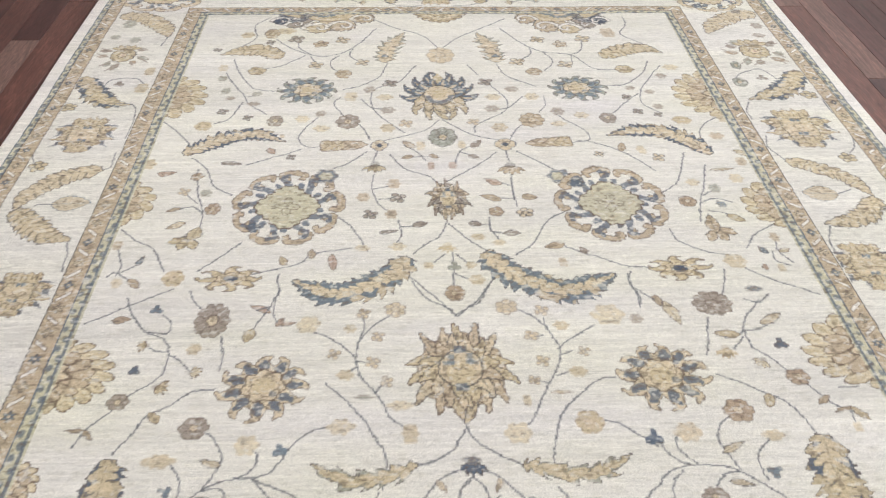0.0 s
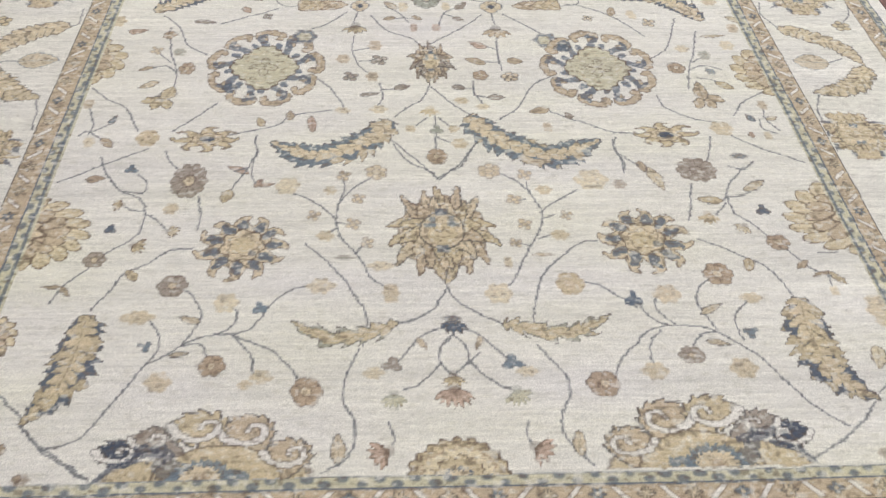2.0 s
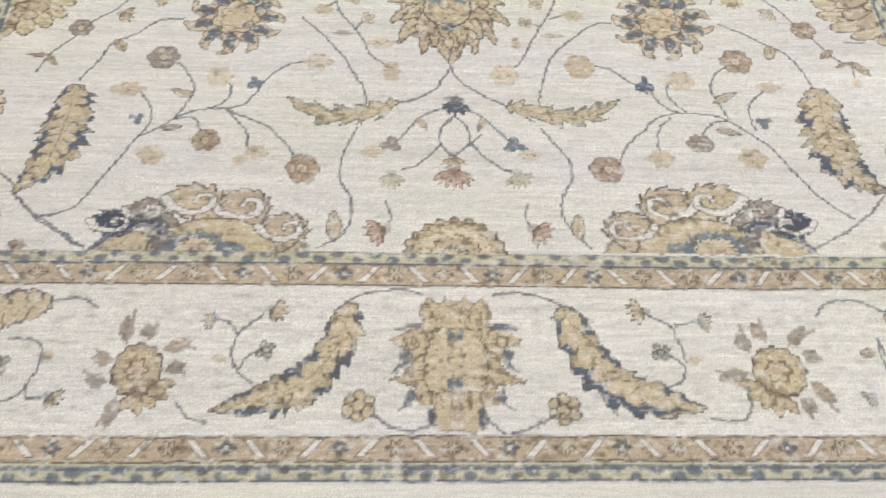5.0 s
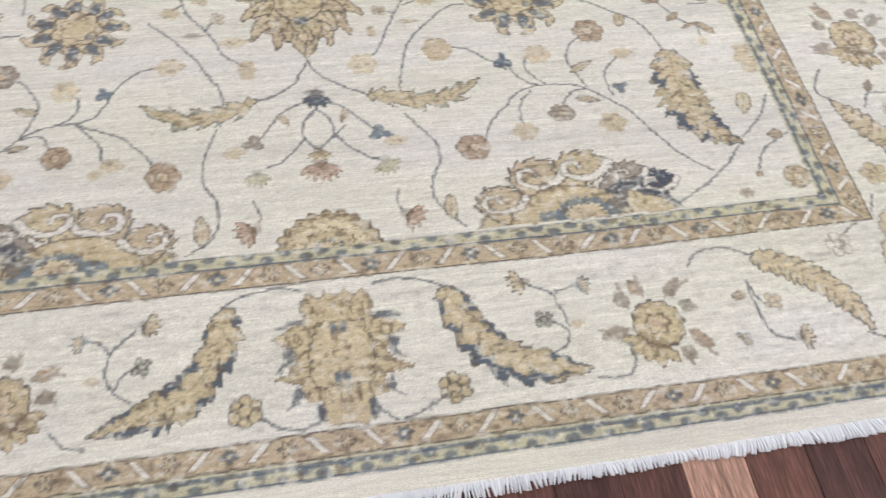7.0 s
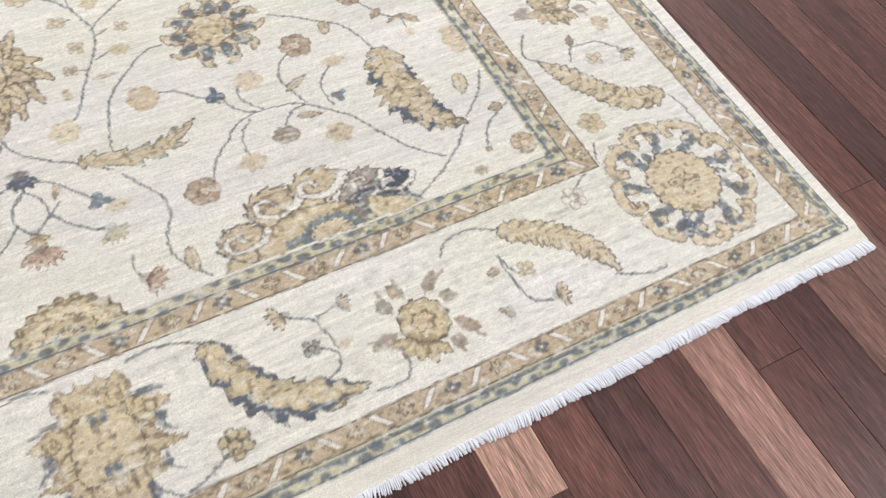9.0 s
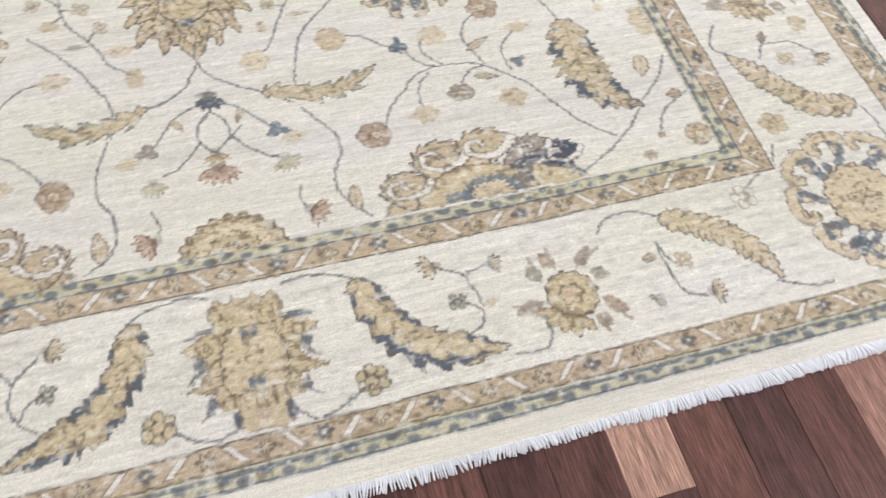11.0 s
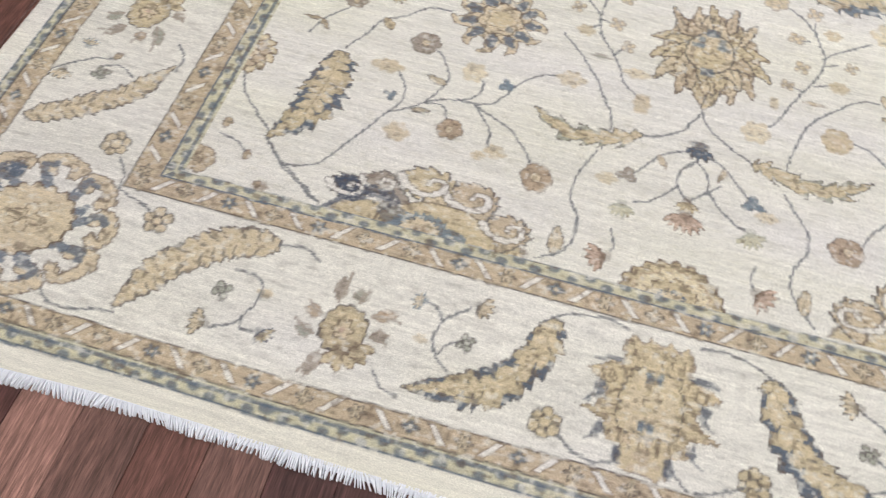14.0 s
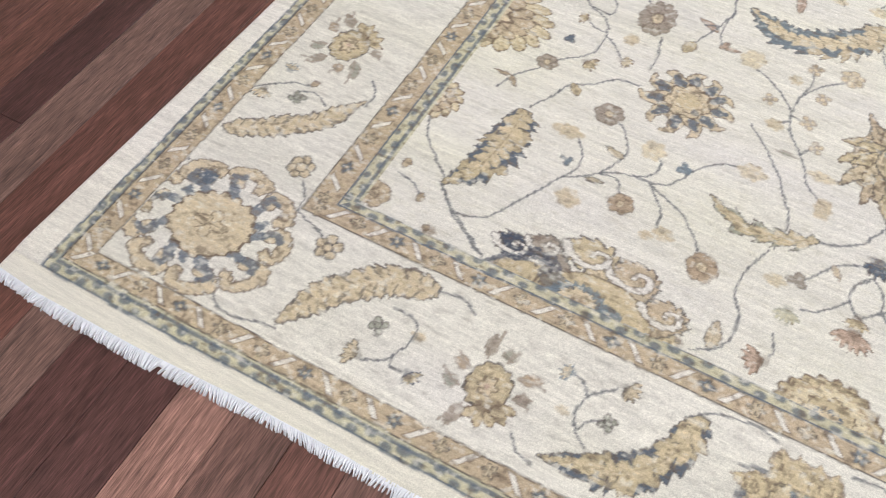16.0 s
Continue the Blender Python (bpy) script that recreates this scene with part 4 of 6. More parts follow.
vine((-0.630, 0.299), (-0.613, 0.239), (-0.611, 0.178))
vine((0.673, 0.340), (0.650, 0.265), (0.629, 0.199))
vine((-0.694, 0.404), (-0.727, 0.444), (-0.742, 0.480))
vine((0.737, 0.430), (0.762, 0.489), (0.773, 0.536))
vine((-0.611, 0.119), (-0.662, 0.112), (-0.701, 0.075), (-0.758, 0.037), (-0.779, -0.016), (-0.807, -0.074))
vine((0.637, 0.134), (0.687, 0.107), (0.735, 0.070), (0.776, 0.041), (0.804, -0.011), (0.814, -0.058))
vine((-0.901, 0.456), (-0.883, 0.404), (-0.835, 0.333), (-0.772, 0.293), (-0.750, 0.245), (-0.747, 0.186), (-0.767, 0.145), (-0.804, 0.109), (-0.835, 0.072), (-0.882, -0.000), (-0.906, -0.055))
vine((-0.819, 0.325), (-0.770, 0.316), (-0.769, 0.358), (-0.795, 0.389))
vine((-0.801, 0.264), (-0.776, 0.250), (-0.754, 0.253))
vine((-0.750, 0.241), (-0.713, 0.214), (-0.681, 0.180))
vine((0.833, 0.404), (0.777, 0.341), (0.754, 0.285), (0.758, 0.227), (0.786, 0.195), (0.813, 0.158), (0.839, 0.118), (0.872, 0.062), (0.901, 0.018), (0.948, -0.010))
vine((0.758, 0.289), (0.803, 0.295), (0.831, 0.321))
vine((0.696, 0.264), (0.740, 0.276), (0.755, 0.289))
vine((0.707, 0.225), (0.744, 0.264))
vine((0.924, 0.004), (0.924, -0.026))
vine((0.793, 0.410), (0.828, 0.395), (0.870, 0.430))
vine((0.927, 0.084), (0.976, 0.083))
# palmettes and flowers of the near half
layered_palmette(-0.004, 0.167, 0.140, 0.164)
blot(-0.132, -0.037, 0.022, 0.034, "gold")
blot(-0.157, 0.052, 0.034, 0.016, "pale")
blot(0.119, -0.041, 0.035, 0.033, "pale")
blot(0.149, 0.061, 0.012, 0.018, "pale")
blot(-0.298, -0.009, 0.035, 0.024, "pale")
blot(-0.405, 0.338, 0.034, 0.034, "pale")
blot(0.405, 0.360, 0.047, 0.044, "pale")
blot(0.476, 0.340, 0.019, 0.020, "taupe")
bud(0.566, 0.409, 0.594, 0.310, 0.018, "pale")
bud(0.548, 0.435, 0.555, 0.386, 0.012, "tan")
starflower(-0.494, 0.126, 0.122, 0.121)
starflower(0.498, 0.137, 0.130, 0.122, petals=11, turn=15)
rosette(-0.662, 0.361, 0.047, 0.069, petals=10)
rosette(0.699, 0.395, 0.056, 0.050, petals=10, body="taupe", core="taupe")
cluster(-0.258, 0.375, 0.020, 4, "sand", "taupe")
cluster(-0.171, 0.389, 0.030, 6, "sand", "taupe")
cluster(-0.217, 0.287, 0.020, 4, "sand", "taupe")
cluster(-0.228, 0.196, 0.022, 4, "sand", "taupe")
cluster(-0.190, 0.130, 0.019, 4, "sand", "taupe")
cluster(-0.327, 0.227, 0.019, 4, "sand", "taupe")
blot(-0.296, 0.156, 0.023, 0.017, "gold")
blot(-0.291, 0.320, 0.018, 0.017, "gold")
bud(-0.276, 0.081, -0.216, 0.082, 0.007, "green", "taupe")
cluster(0.133, 0.394, 0.031, 6, "sand", "taupe")
cluster(0.227, 0.376, 0.022, 4, "sand", "taupe")
blot(0.273, 0.321, 0.022, 0.017, "gold")
cluster(0.188, 0.283, 0.021, 4, "sand", "taupe")
cluster(0.317, 0.225, 0.018, 4, "sand", "taupe")
cluster(0.204, 0.192, 0.021, 4, "sand", "taupe")
cluster(0.176, 0.127, 0.018, 4, "sand", "taupe")
blot(0.291, 0.155, 0.025, 0.018, "gold")
bud(0.209, 0.084, 0.267, 0.088, 0.007, "sand", "taupe")
rosette(-0.310, -0.309, 0.034, 0.039, petals=6, body="brown")
rosette(0.320, -0.298, 0.037, 0.036, petals=6, body="brown")
rosette(-0.519, -0.234, 0.031, 0.030, petals=6, body="brown")
rosette(0.530, -0.224, 0.032, 0.027, petals=6, body="taupe")
rosette(-0.638, -0.001, 0.036, 0.035, petals=6, body="taupe")
rosette(0.654, 0.017, 0.040, 0.039, petals=6, body="brown")
rosette(0.290, -0.008, 0.036, 0.036, petals=6, body="gold", edge="tan")
blot(-0.624, -0.276, 0.030, 0.028, "gold")
blot(0.636, -0.262, 0.033, 0.030, "gold")
blot(-0.409, -0.269, 0.023, 0.019, "gold")
blot(-0.442, -0.288, 0.016, 0.012, "gold")
blot(0.438, -0.266, 0.030, 0.025, "gold")
blot(-0.511, -0.058, 0.032, 0.031, "pale")
blot(-0.700, -0.098, 0.039, 0.022, "gold")
blot(0.516, -0.044, 0.035, 0.030, "sand")
blot(0.714, -0.060, 0.027, 0.018, "gold")
sprig(-0.432, -0.073, 0.021, 100, "steel", "blue")
sprig(0.433, -0.058, 0.026, 90, "blue", "blue")
sprig(-0.672, -0.178, 0.017, 160, "steel")
sprig(0.685, -0.163, 0.020, 30, "steel")
sprig(-0.819, 0.184, 0.018, 90, "blue")
sprig(-0.815, 0.410, 0.020, 90, "steel")
sprig(0.834, 0.239, 0.022, 90, "blue", "bark")
blot(0.835, 0.454, 0.025, 0.014, "blue")
bud(-0.618, -0.205, -0.571, -0.201, 0.008, "sand", "line")
bud(-0.559, -0.115, -0.611, -0.093, 0.011, "sand", "line")
bud(0.571, -0.184, 0.629, -0.199, 0.010, "sand", "line")
bud(0.581, -0.107, 0.639, -0.079, 0.012, "sand", "line")
bud(-0.728, 0.012, -0.752, 0.052, 0.015, "gold")
bud(0.744, 0.067, 0.731, 0.022, 0.017, "gold")
rosette(-0.836, 0.079, 0.029, 0.026, petals=6, body="taupe")
rosette(0.838, 0.120, 0.031, 0.030, petals=6, body="brown")
bud(-0.887, -0.007, -0.940, -0.007, 0.007, "tan")
bud(-0.890, -0.007, -0.867, -0.038, 0.009, "tan")
bud(0.935, 0.015, 0.886, 0.003, 0.008, "tan")
bud(0.928, 0.015, 0.963, -0.026, 0.011, "gold")
blot(0.924, -0.044, 0.012, 0.015, "pale")
bud(0.892, 0.059, 0.855, 0.026, 0.010, "tan")
bud(-0.924, 0.368, -0.873, 0.374, 0.016, "brown")
tulip(-0.823, 0.273, 0.020, 180, "gold")
tulip(-0.742, 0.125, 0.023, -20, "gold")
blot(-0.689, 0.255, 0.019, 0.022, "gold")
tulip(-0.670, 0.177, 0.022, 0, "pale")
tulip(0.762, 0.171, 0.022, -130, "pale")
bud(0.808, 0.312, 0.875, 0.353, 0.016, "sand", "line")
bud(0.739, 0.272, 0.668, 0.282, 0.015, "gold")
tulip(0.684, 0.209, 0.027, -90, "gold", "tan")
bud(-0.511, 0.388, -0.576, 0.419, 0.011, "rust")
bud(-0.551, 0.329, -0.565, 0.275, 0.017, "gold")
bud(-0.489, 0.335, -0.475, 0.366, 0.010, "rust")
bud(-0.482, 0.340, -0.440, 0.345, 0.008, "rust")
vine((-0.496, 0.478), (-0.523, 0.394), (-0.549, 0.329))
vine((-0.496, 0.478), (-0.507, 0.399), (-0.490, 0.348))
vine((-0.518, 0.410), (-0.552, 0.398))
vine((0.494, 0.526), (0.496, 0.468), (0.508, 0.423), (0.498, 0.384))
vine((0.496, 0.468), (0.544, 0.413))
tulip(0.006, -0.136, 0.030, -90, "blue", "line", 5)
blot(0.004, -0.116, 0.023, 0.013, "blue")
sprig(-0.133, -0.242, 0.024, 200, "taupe")
sprig(0.134, -0.240, 0.025, -20, "steel")
blot(-0.172, -0.263, 0.024, 0.015, "pale")
blot(0.160, -0.263, 0.024, 0.014, "pale")
bud(-0.076, -0.166, -0.055, -0.204, 0.009, "sand", "taupe")
bud(0.070, -0.164, 0.050, -0.205, 0.009, "sand", "taupe")
tulip(-0.000, -0.323, 0.038, -90, "rust", "bark", 7)
tulip(0.001, -0.284, 0.023, -90, "gold", "bark", 5)
tulip(-0.130, -0.333, 0.025, -90, "sage", "green", 6)
tulip(0.134, -0.327, 0.030, -75, "sage", "green", 6)
tulip(-0.158, -0.460, 0.029, 200, "rust", "bark", 5)
tulip(0.170, -0.459, 0.030, -30, "rust", "bark", 5)
bud(-0.240, -0.480, -0.245, -0.410, 0.017, "sand", "line")
bud(0.242, -0.474, 0.247, -0.407, 0.016, "sand", "line")
saz_leaf((-0.119, -0.129), (-0.175, -0.151), (-0.242, -0.165), (-0.292, -0.156), (-0.359, -0.112), w=0.030, teeth=6, edge="green", body="gold", rim=0.55)
saz_leaf((0.120, -0.126), (0.170, -0.143), (0.231, -0.158), (0.302, -0.148), (0.369, -0.103), w=0.030, teeth=6, edge="green", body="gold", rim=0.55)
saz_leaf((-0.812, -0.093), (-0.812, -0.195), (-0.831, -0.300), (-0.885, -0.376), w=0.051, teeth=10, rim=0.6)
saz_leaf((0.827, -0.065), (0.819, -0.173), (0.838, -0.283), (0.913, -0.357), w=0.057, teeth=10, rim=0.6)
half_rosette(-0.001, -0.509, 0.104, 0.087)
shell_palmette(-0.494, -0.510, 0.211, 0.158, 1, -1)
shell_palmette(0.505, -0.500, 0.215, 0.167, 1, 1)
fan_palmette(-1.036, 0.174, 0.174, 0.134, turn=-8)
fan_palmette(1.083, 0.215, 0.208, 0.143, turn=190)
blot(-0.844, -0.496, 0.017, 0.013, "taupe")
blot(0.873, -0.483, 0.017, 0.014, "taupe")
blot(1.014, -0.110, 0.036, 0.053, "gold")
bud(0.966, -0.211, 0.942, -0.276, 0.019, "pale")
vine((1.012, -0.224), (0.987, -0.272), (0.918, -0.338))
vine((1.023, -0.334), (0.962, -0.370), (0.921, -0.424))
bud(1.009, -0.337, 0.975, -0.336, 0.016, "tan")
bud(0.912, -0.431, 0.923, -0.443, 0.011, "tan")
rosette(1.000, -0.456, 0.033, 0.031, petals=6, body="tan")
fan_palmette(-1.016, -0.155, 0.068, 0.069, turn=0, petals=7)
vine((-0.997, -0.216), (-0.960, -0.283), (-0.886, -0.353))
vine((-0.880, -0.377), (-0.827, -0.425), (-0.717, -0.496))
blot(-1.018, -0.067, 0.024, 0.026, "pale")
bud(-0.984, -0.363, -0.959, -0.362, 0.017, "tan")
vine((-0.975, -0.395), (-0.933, -0.407), (-0.905, -0.427))
bud(-0.900, -0.446, -0.901, -0.415, 0.010, "tan")
rosette(-0.993, -0.468, 0.039, 0.037, petals=6, body="tan")
bud(-0.844, -0.499, -0.860, -0.487, 0.009, "tan")
# vines of the far half
vine((-0.007, 0.361), (-0.062, 0.440), (-0.111, 0.498), (-0.149, 0.543))
vine((-0.003, 0.366), (0.062, 0.428), (0.095, 0.491), (0.139, 0.537))
vine((-0.012, 0.787), (-0.040, 0.714), (-0.092, 0.661), (-0.117, 0.630))
vine((-0.007, 0.776), (0.047, 0.693), (0.106, 0.630))
vine((-0.002, 0.654), (-0.005, 0.563), (-0.004, 0.472))
vine((-0.027, 0.622), (-0.057, 0.589))
vine((0.006, 0.627), (0.037, 0.585))
vine((-0.001, 0.537), (0.036, 0.509))
vine((-0.194, 1.167), (-0.137, 1.079), (-0.072, 1.044), (-0.036, 1.003))
vine((0.173, 1.178), (0.110, 1.109), (0.040, 1.042), (-0.008, 1.003))
vine((-0.264, 1.267), (-0.296, 1.355), (-0.329, 1.407))
vine((0.227, 1.266), (0.258, 1.335), (0.304, 1.386))
vine((-0.271, 1.193), (-0.326, 1.123), (-0.377, 1.090))
vine((0.242, 1.184), (0.303, 1.123), (0.348, 1.070))
vine((-0.214, 1.258), (-0.136, 1.295), (-0.071, 1.332), (-0.019, 1.399))
vine((0.180, 1.259), (0.103, 1.291), (0.036, 1.350), (-0.006, 1.399))
vine((-0.236, 1.193), (-0.250, 1.122))
vine((0.205, 1.185), (0.211, 1.121))
vine((-0.420, 1.225), (-0.476, 1.226), (-0.511, 1.274), (-0.497, 1.355), (-0.458, 1.426))
vine((0.436, 1.240), (0.502, 1.254), (0.500, 1.315), (0.439, 1.392), (0.414, 1.433))
vine((-0.385, 1.576), (-0.403, 1.533), (-0.369, 1.436))
vine((0.384, 1.574), (0.383, 1.505), (0.353, 1.446))
vine((-0.212, 1.853), (-0.244, 1.742), (-0.308, 1.673), (-0.377, 1.638))
vine((0.224, 1.848), (0.246, 1.760), (0.306, 1.688), (0.367, 1.651))
vine((-0.003, 1.989), (-0.071, 2.115), (-0.180, 2.184), (-0.285, 2.284))
vine((0.008, 1.989), (0.089, 2.097), (0.186, 2.181), (0.299, 2.280))
vine((-0.265, 2.185), (-0.343, 2.020), (-0.431, 1.926), (-0.523, 1.933), (-0.622, 2.007), (-0.677, 2.077))
vine((0.272, 2.180), (0.343, 2.039), (0.427, 1.948), (0.540, 1.921), (0.613, 1.799), (0.702, 1.788))
vine((-0.588, 2.065), (-0.570, 1.990), (-0.523, 1.933))
vine((0.610, 2.064), (0.583, 1.957), (0.529, 1.921))
vine((-0.727, 2.306), (-0.785, 2.218), (-0.763, 2.105), (-0.809, 2.014))
vine((0.825, 2.293), (0.822, 2.204), (0.783, 2.118), (0.846, 2.034), (0.904, 1.974))
vine((-0.408, 1.926), (-0.439, 1.866), (-0.424, 1.807), (-0.389, 1.777))
vine((-0.495, 1.857), (-0.522, 1.917))
vine((-0.354, 1.993), (-0.367, 1.926), (-0.326, 1.875))
vine((0.375, 2.001), (0.371, 1.933), (0.326, 1.877))
vine((0.427, 1.948), (0.458, 1.865), (0.417, 1.782))
vine((0.539, 1.916), (0.535, 1.854))
vine((-0.723, 1.796), (-0.628, 1.843), (-0.546, 1.928))
vine((-0.826, 1.895), (-0.786, 1.773), (-0.716, 1.656), (-0.638, 1.632))
vine((0.843, 1.861), (0.803, 1.762), (0.724, 1.673), (0.630, 1.647))
vine((-0.842, 1.783), (-0.804, 1.703), (-0.752, 1.612), (-0.721, 1.538), (-0.649, 1.461))
vine((-0.743, 1.546), (-0.776, 1.422), (-0.821, 1.391))
vine((-0.728, 1.589), (-0.699, 1.607))
vine((0.886, 1.825), (0.817, 1.714), (0.766, 1.613), (0.753, 1.504), (0.806, 1.439))
vine((0.751, 1.591), (0.694, 1.526), (0.624, 1.442))
vine((-0.870, 1.225), (-0.921, 1.307), (-1.004, 1.406))
vine((0.893, 1.232), (0.918, 1.324), (0.973, 1.388), (1.040, 1.423))
vine((-0.858, 1.161), (-0.799, 1.091), (-0.755, 0.991), (-0.693, 0.942))
vine((0.817, 1.167), (0.780, 1.062), (0.740, 0.979), (0.681, 0.925))
vine((-0.673, 1.116), (-0.593, 1.156), (-0.500, 1.211))
vine((0.497, 1.247), (0.603, 1.178), (0.693, 1.057))
vine((-0.996, 0.770), (-0.940, 0.711), (-0.882, 0.672), (-0.829, 0.573))
vine((0.996, 0.755), (0.916, 0.703), (0.867, 0.635))
vine((0.664, 0.736), (0.677, 0.677), (0.745, 0.624), (0.810, 0.604))
vine((-0.631, 0.694), (-0.666, 0.654), (-0.706, 0.601), (-0.739, 0.564))
vine((-0.583, 0.548), (-0.510, 0.574), (-0.448, 0.598), (-0.415, 0.636), (-0.305, 0.660))
vine((0.584, 0.550), (0.496, 0.562), (0.452, 0.586), (0.391, 0.619), (0.330, 0.657))
vine((-0.507, 0.549), (-0.508, 0.512), (-0.494, 0.476))
vine((0.504, 0.534), (0.491, 0.489), (0.502, 0.436), (0.499, 0.383))
vine((-0.365, 0.835), (-0.310, 0.770), (-0.254, 0.643))
vine((0.356, 0.830), (0.297, 0.787), (0.240, 0.675), (0.183, 0.618))
vine((-0.789, 0.494), (-0.876, 0.438), (-0.990, 0.358))
vine((0.838, 0.544), (0.915, 0.480), (1.011, 0.425))
vine((-0.827, 1.091), (-0.802, 0.954), (-0.767, 0.838), (-0.765, 0.746))
vine((-0.848, 0.961), (-0.796, 0.898))
vine((-0.855, 0.863), (-0.806, 0.880), (-0.775, 0.852))
vine((0.870, 1.088), (0.838, 0.987), (0.794, 0.867), (0.768, 0.772))
vine((0.864, 0.954), (0.816, 0.913))
vine((0.899, 0.877), (0.857, 0.897), (0.799, 0.873))
vine((0.811, 0.830), (0.853, 0.820), (0.880, 0.790))
vine((-0.981, 0.674), (-0.958, 0.601), (-0.957, 0.556))
vine((-0.957, 0.566), (-0.920, 0.590), (-0.903, 0.621))
vine((-0.983, 0.547), (-0.960, 0.566), (-0.894, 0.516))
vine((0.943, 0.620), (0.940, 0.575), (0.974, 0.554))
vine((0.968, 0.674), (0.960, 0.620), (0.987, 0.566))
vine((-0.244, 1.047), (-0.246, 0.965), (-0.223, 0.881), (-0.187, 0.838))
vine((-0.223, 0.911), (-0.173, 0.917))
vine((-0.246, 0.965), (-0.192, 0.980))
vine((0.208, 1.039), (0.204, 0.941), (0.210, 0.860))
vine((0.207, 0.903), (0.150, 0.910))
vine((0.207, 0.973), (0.158, 1.000))
vine((-0.164, 0.796), (-0.152, 0.733), (-0.167, 0.684))
vine((-0.152, 0.762), (-0.112, 0.766))
vine((0.120, 0.805), (0.119, 0.747), (0.140, 0.691))
vine((0.117, 0.767), (0.086, 0.768))
vine((0.118, 0.733), (0.168, 0.718))
vine((-0.199, 1.686), (-0.263, 1.627), (-0.266, 1.518), (-0.238, 1.434), (-0.145, 1.314))
vine((0.177, 1.681), (0.229, 1.576), (0.238, 1.490), (0.195, 1.428), (0.112, 1.361), (0.105, 1.310))
vine((-0.304, 1.562), (-0.268, 1.497), (-0.218, 1.484))
vine((0.303, 1.566), (0.247, 1.490), (0.188, 1.469))
vine((-0.099, 1.837), (-0.166, 1.694))
vine((0.105, 1.835), (0.145, 1.751))
vine((-0.146, 1.227), (-0.097, 1.183), (-0.070, 1.129))
vine((-0.136, 1.155), (-0.050, 1.154))
vine((0.048, 1.180), (0.085, 1.162))
vine((0.109, 1.234), (0.048, 1.188), (0.030, 1.110))
# flowers of the far half
flame_palmette(-0.512, 0.877, 0.176, 0.202, petals=9, spin=1)
blot(-0.400, 1.043, 0.041, 0.043, "blue")
blot(-0.400, 1.043, 0.024, 0.023, "sage")
blot(0.366, 1.029, 0.045, 0.044, "blue")
blot(0.357, 1.029, 0.022, 0.024, "sage")
flame_palmette(0.507, 0.879, 0.180, 0.207, petals=9, spin=-1)
layered_palmette(-0.003, 0.907, 0.072, 0.112, outer="taupe", inner="tan", spikes=11)
rosette(-0.011, 1.281, 0.052, 0.065, petals=8, body="green", edge="line", core="gold")
rosette(-0.231, 1.229, 0.031, 0.037, petals=4, body="sand", edge="navy", core="navy")
rosette(0.207, 1.229, 0.039, 0.041, petals=4, body="sand", edge="navy", core="navy")
crown_palmette(-0.014, 1.588, 0.146, 0.186)
rosette(0.002, 1.927, 0.058, 0.072, petals=8, body="sand", edge="taupe", core="sand")
saz_leaf((-0.224, 1.863), (-0.209, 1.992), (-0.146, 2.144), w=0.052, teeth=7, edge="green", body="sand")
saz_leaf((0.228, 1.858), (0.215, 1.987), (0.164, 2.141), w=0.053, teeth=7, edge="green", body="sand")
sprig(-0.222, 1.924, 0.018, 90, "steel")
sprig(0.228, 1.919, 0.019, 90, "steel")
saz_leaf((-0.642, 1.903), (-0.711, 1.971), (-0.803, 1.972), (-0.889, 1.937), w=0.056, teeth=9, edge="taupe", body="gold")
saz_leaf((0.660, 1.899), (0.739, 1.955), (0.834, 1.980), (0.924, 1.937), w=0.057, teeth=9, edge="taupe", body="gold")
saz_leaf((-0.892, 1.189), (-0.817, 1.250), (-0.728, 1.304), (-0.651, 1.311), (-0.555, 1.260), w=0.047, teeth=13, edge="blue", body="sand")
saz_leaf((0.909, 1.159), (0.864, 1.233), (0.789, 1.299), (0.691, 1.312), (0.571, 1.283), w=0.049, teeth=13, edge="blue", body="sand")
starflower(-0.510, 1.640, 0.124, 0.117, petals=12, tip="green", root="steel", edge="line")
starflower(0.524, 1.639, 0.123, 0.111, petals=12, tip="green", root="steel", edge="line")
saz_leaf((-0.129, 0.609), (-0.187, 0.534), (-0.265, 0.480), (-0.358, 0.461), (-0.466, 0.518), w=0.052, teeth=12, edge="steel", body="sand", rim=0.32, blunt=0.75)
saz_leaf((0.093, 0.630), (0.151, 0.542), (0.226, 0.491), (0.316, 0.457), (0.460, 0.525), w=0.053, teeth=12, edge="steel", body="sand", rim=0.32, blunt=0.75)
starflower(-0.640, 0.532, 0.100, 0.058, petals=8, tip="gold", root="gold", edge="bark", core="navy")
starflower(0.650, 0.546, 0.102, 0.060, petals=8, tip="gold", root="gold", edge="bark", core="navy")
rosette(-0.798, 0.538, 0.032, 0.035, petals=6, body="gold", edge="tan")
blot(0.818, 0.575, 0.036, 0.035, "gold")
cone_flower(-0.435, 1.229, -0.269, 1.237, 0.037)
cone_flower(0.441, 1.247, 0.277, 1.235, 0.037)
rosette(-0.346, 1.396, 0.045, 0.052, petals=8, body="taupe")
rosette(0.319, 1.394, 0.049, 0.053, petals=8, body="tan")
fan_palmette(-1.055, 0.903, 0.131, 0.132, turn=0, petals=7)
fan_palmette(1.062, 0.862, 0.136, 0.137, turn=180, petals=7)
fan_palmette(-1.080, 1.586, 0.205, 0.188, turn=0)
fan_palmette(1.073, 1.587, 0.192, 0.196, turn=180)
tulip(-0.798, 0.703, 0.047, -110, "gold", "line", 3)
bud(-0.783, 0.711, -0.767, 0.780, 0.022, "gold", "line")
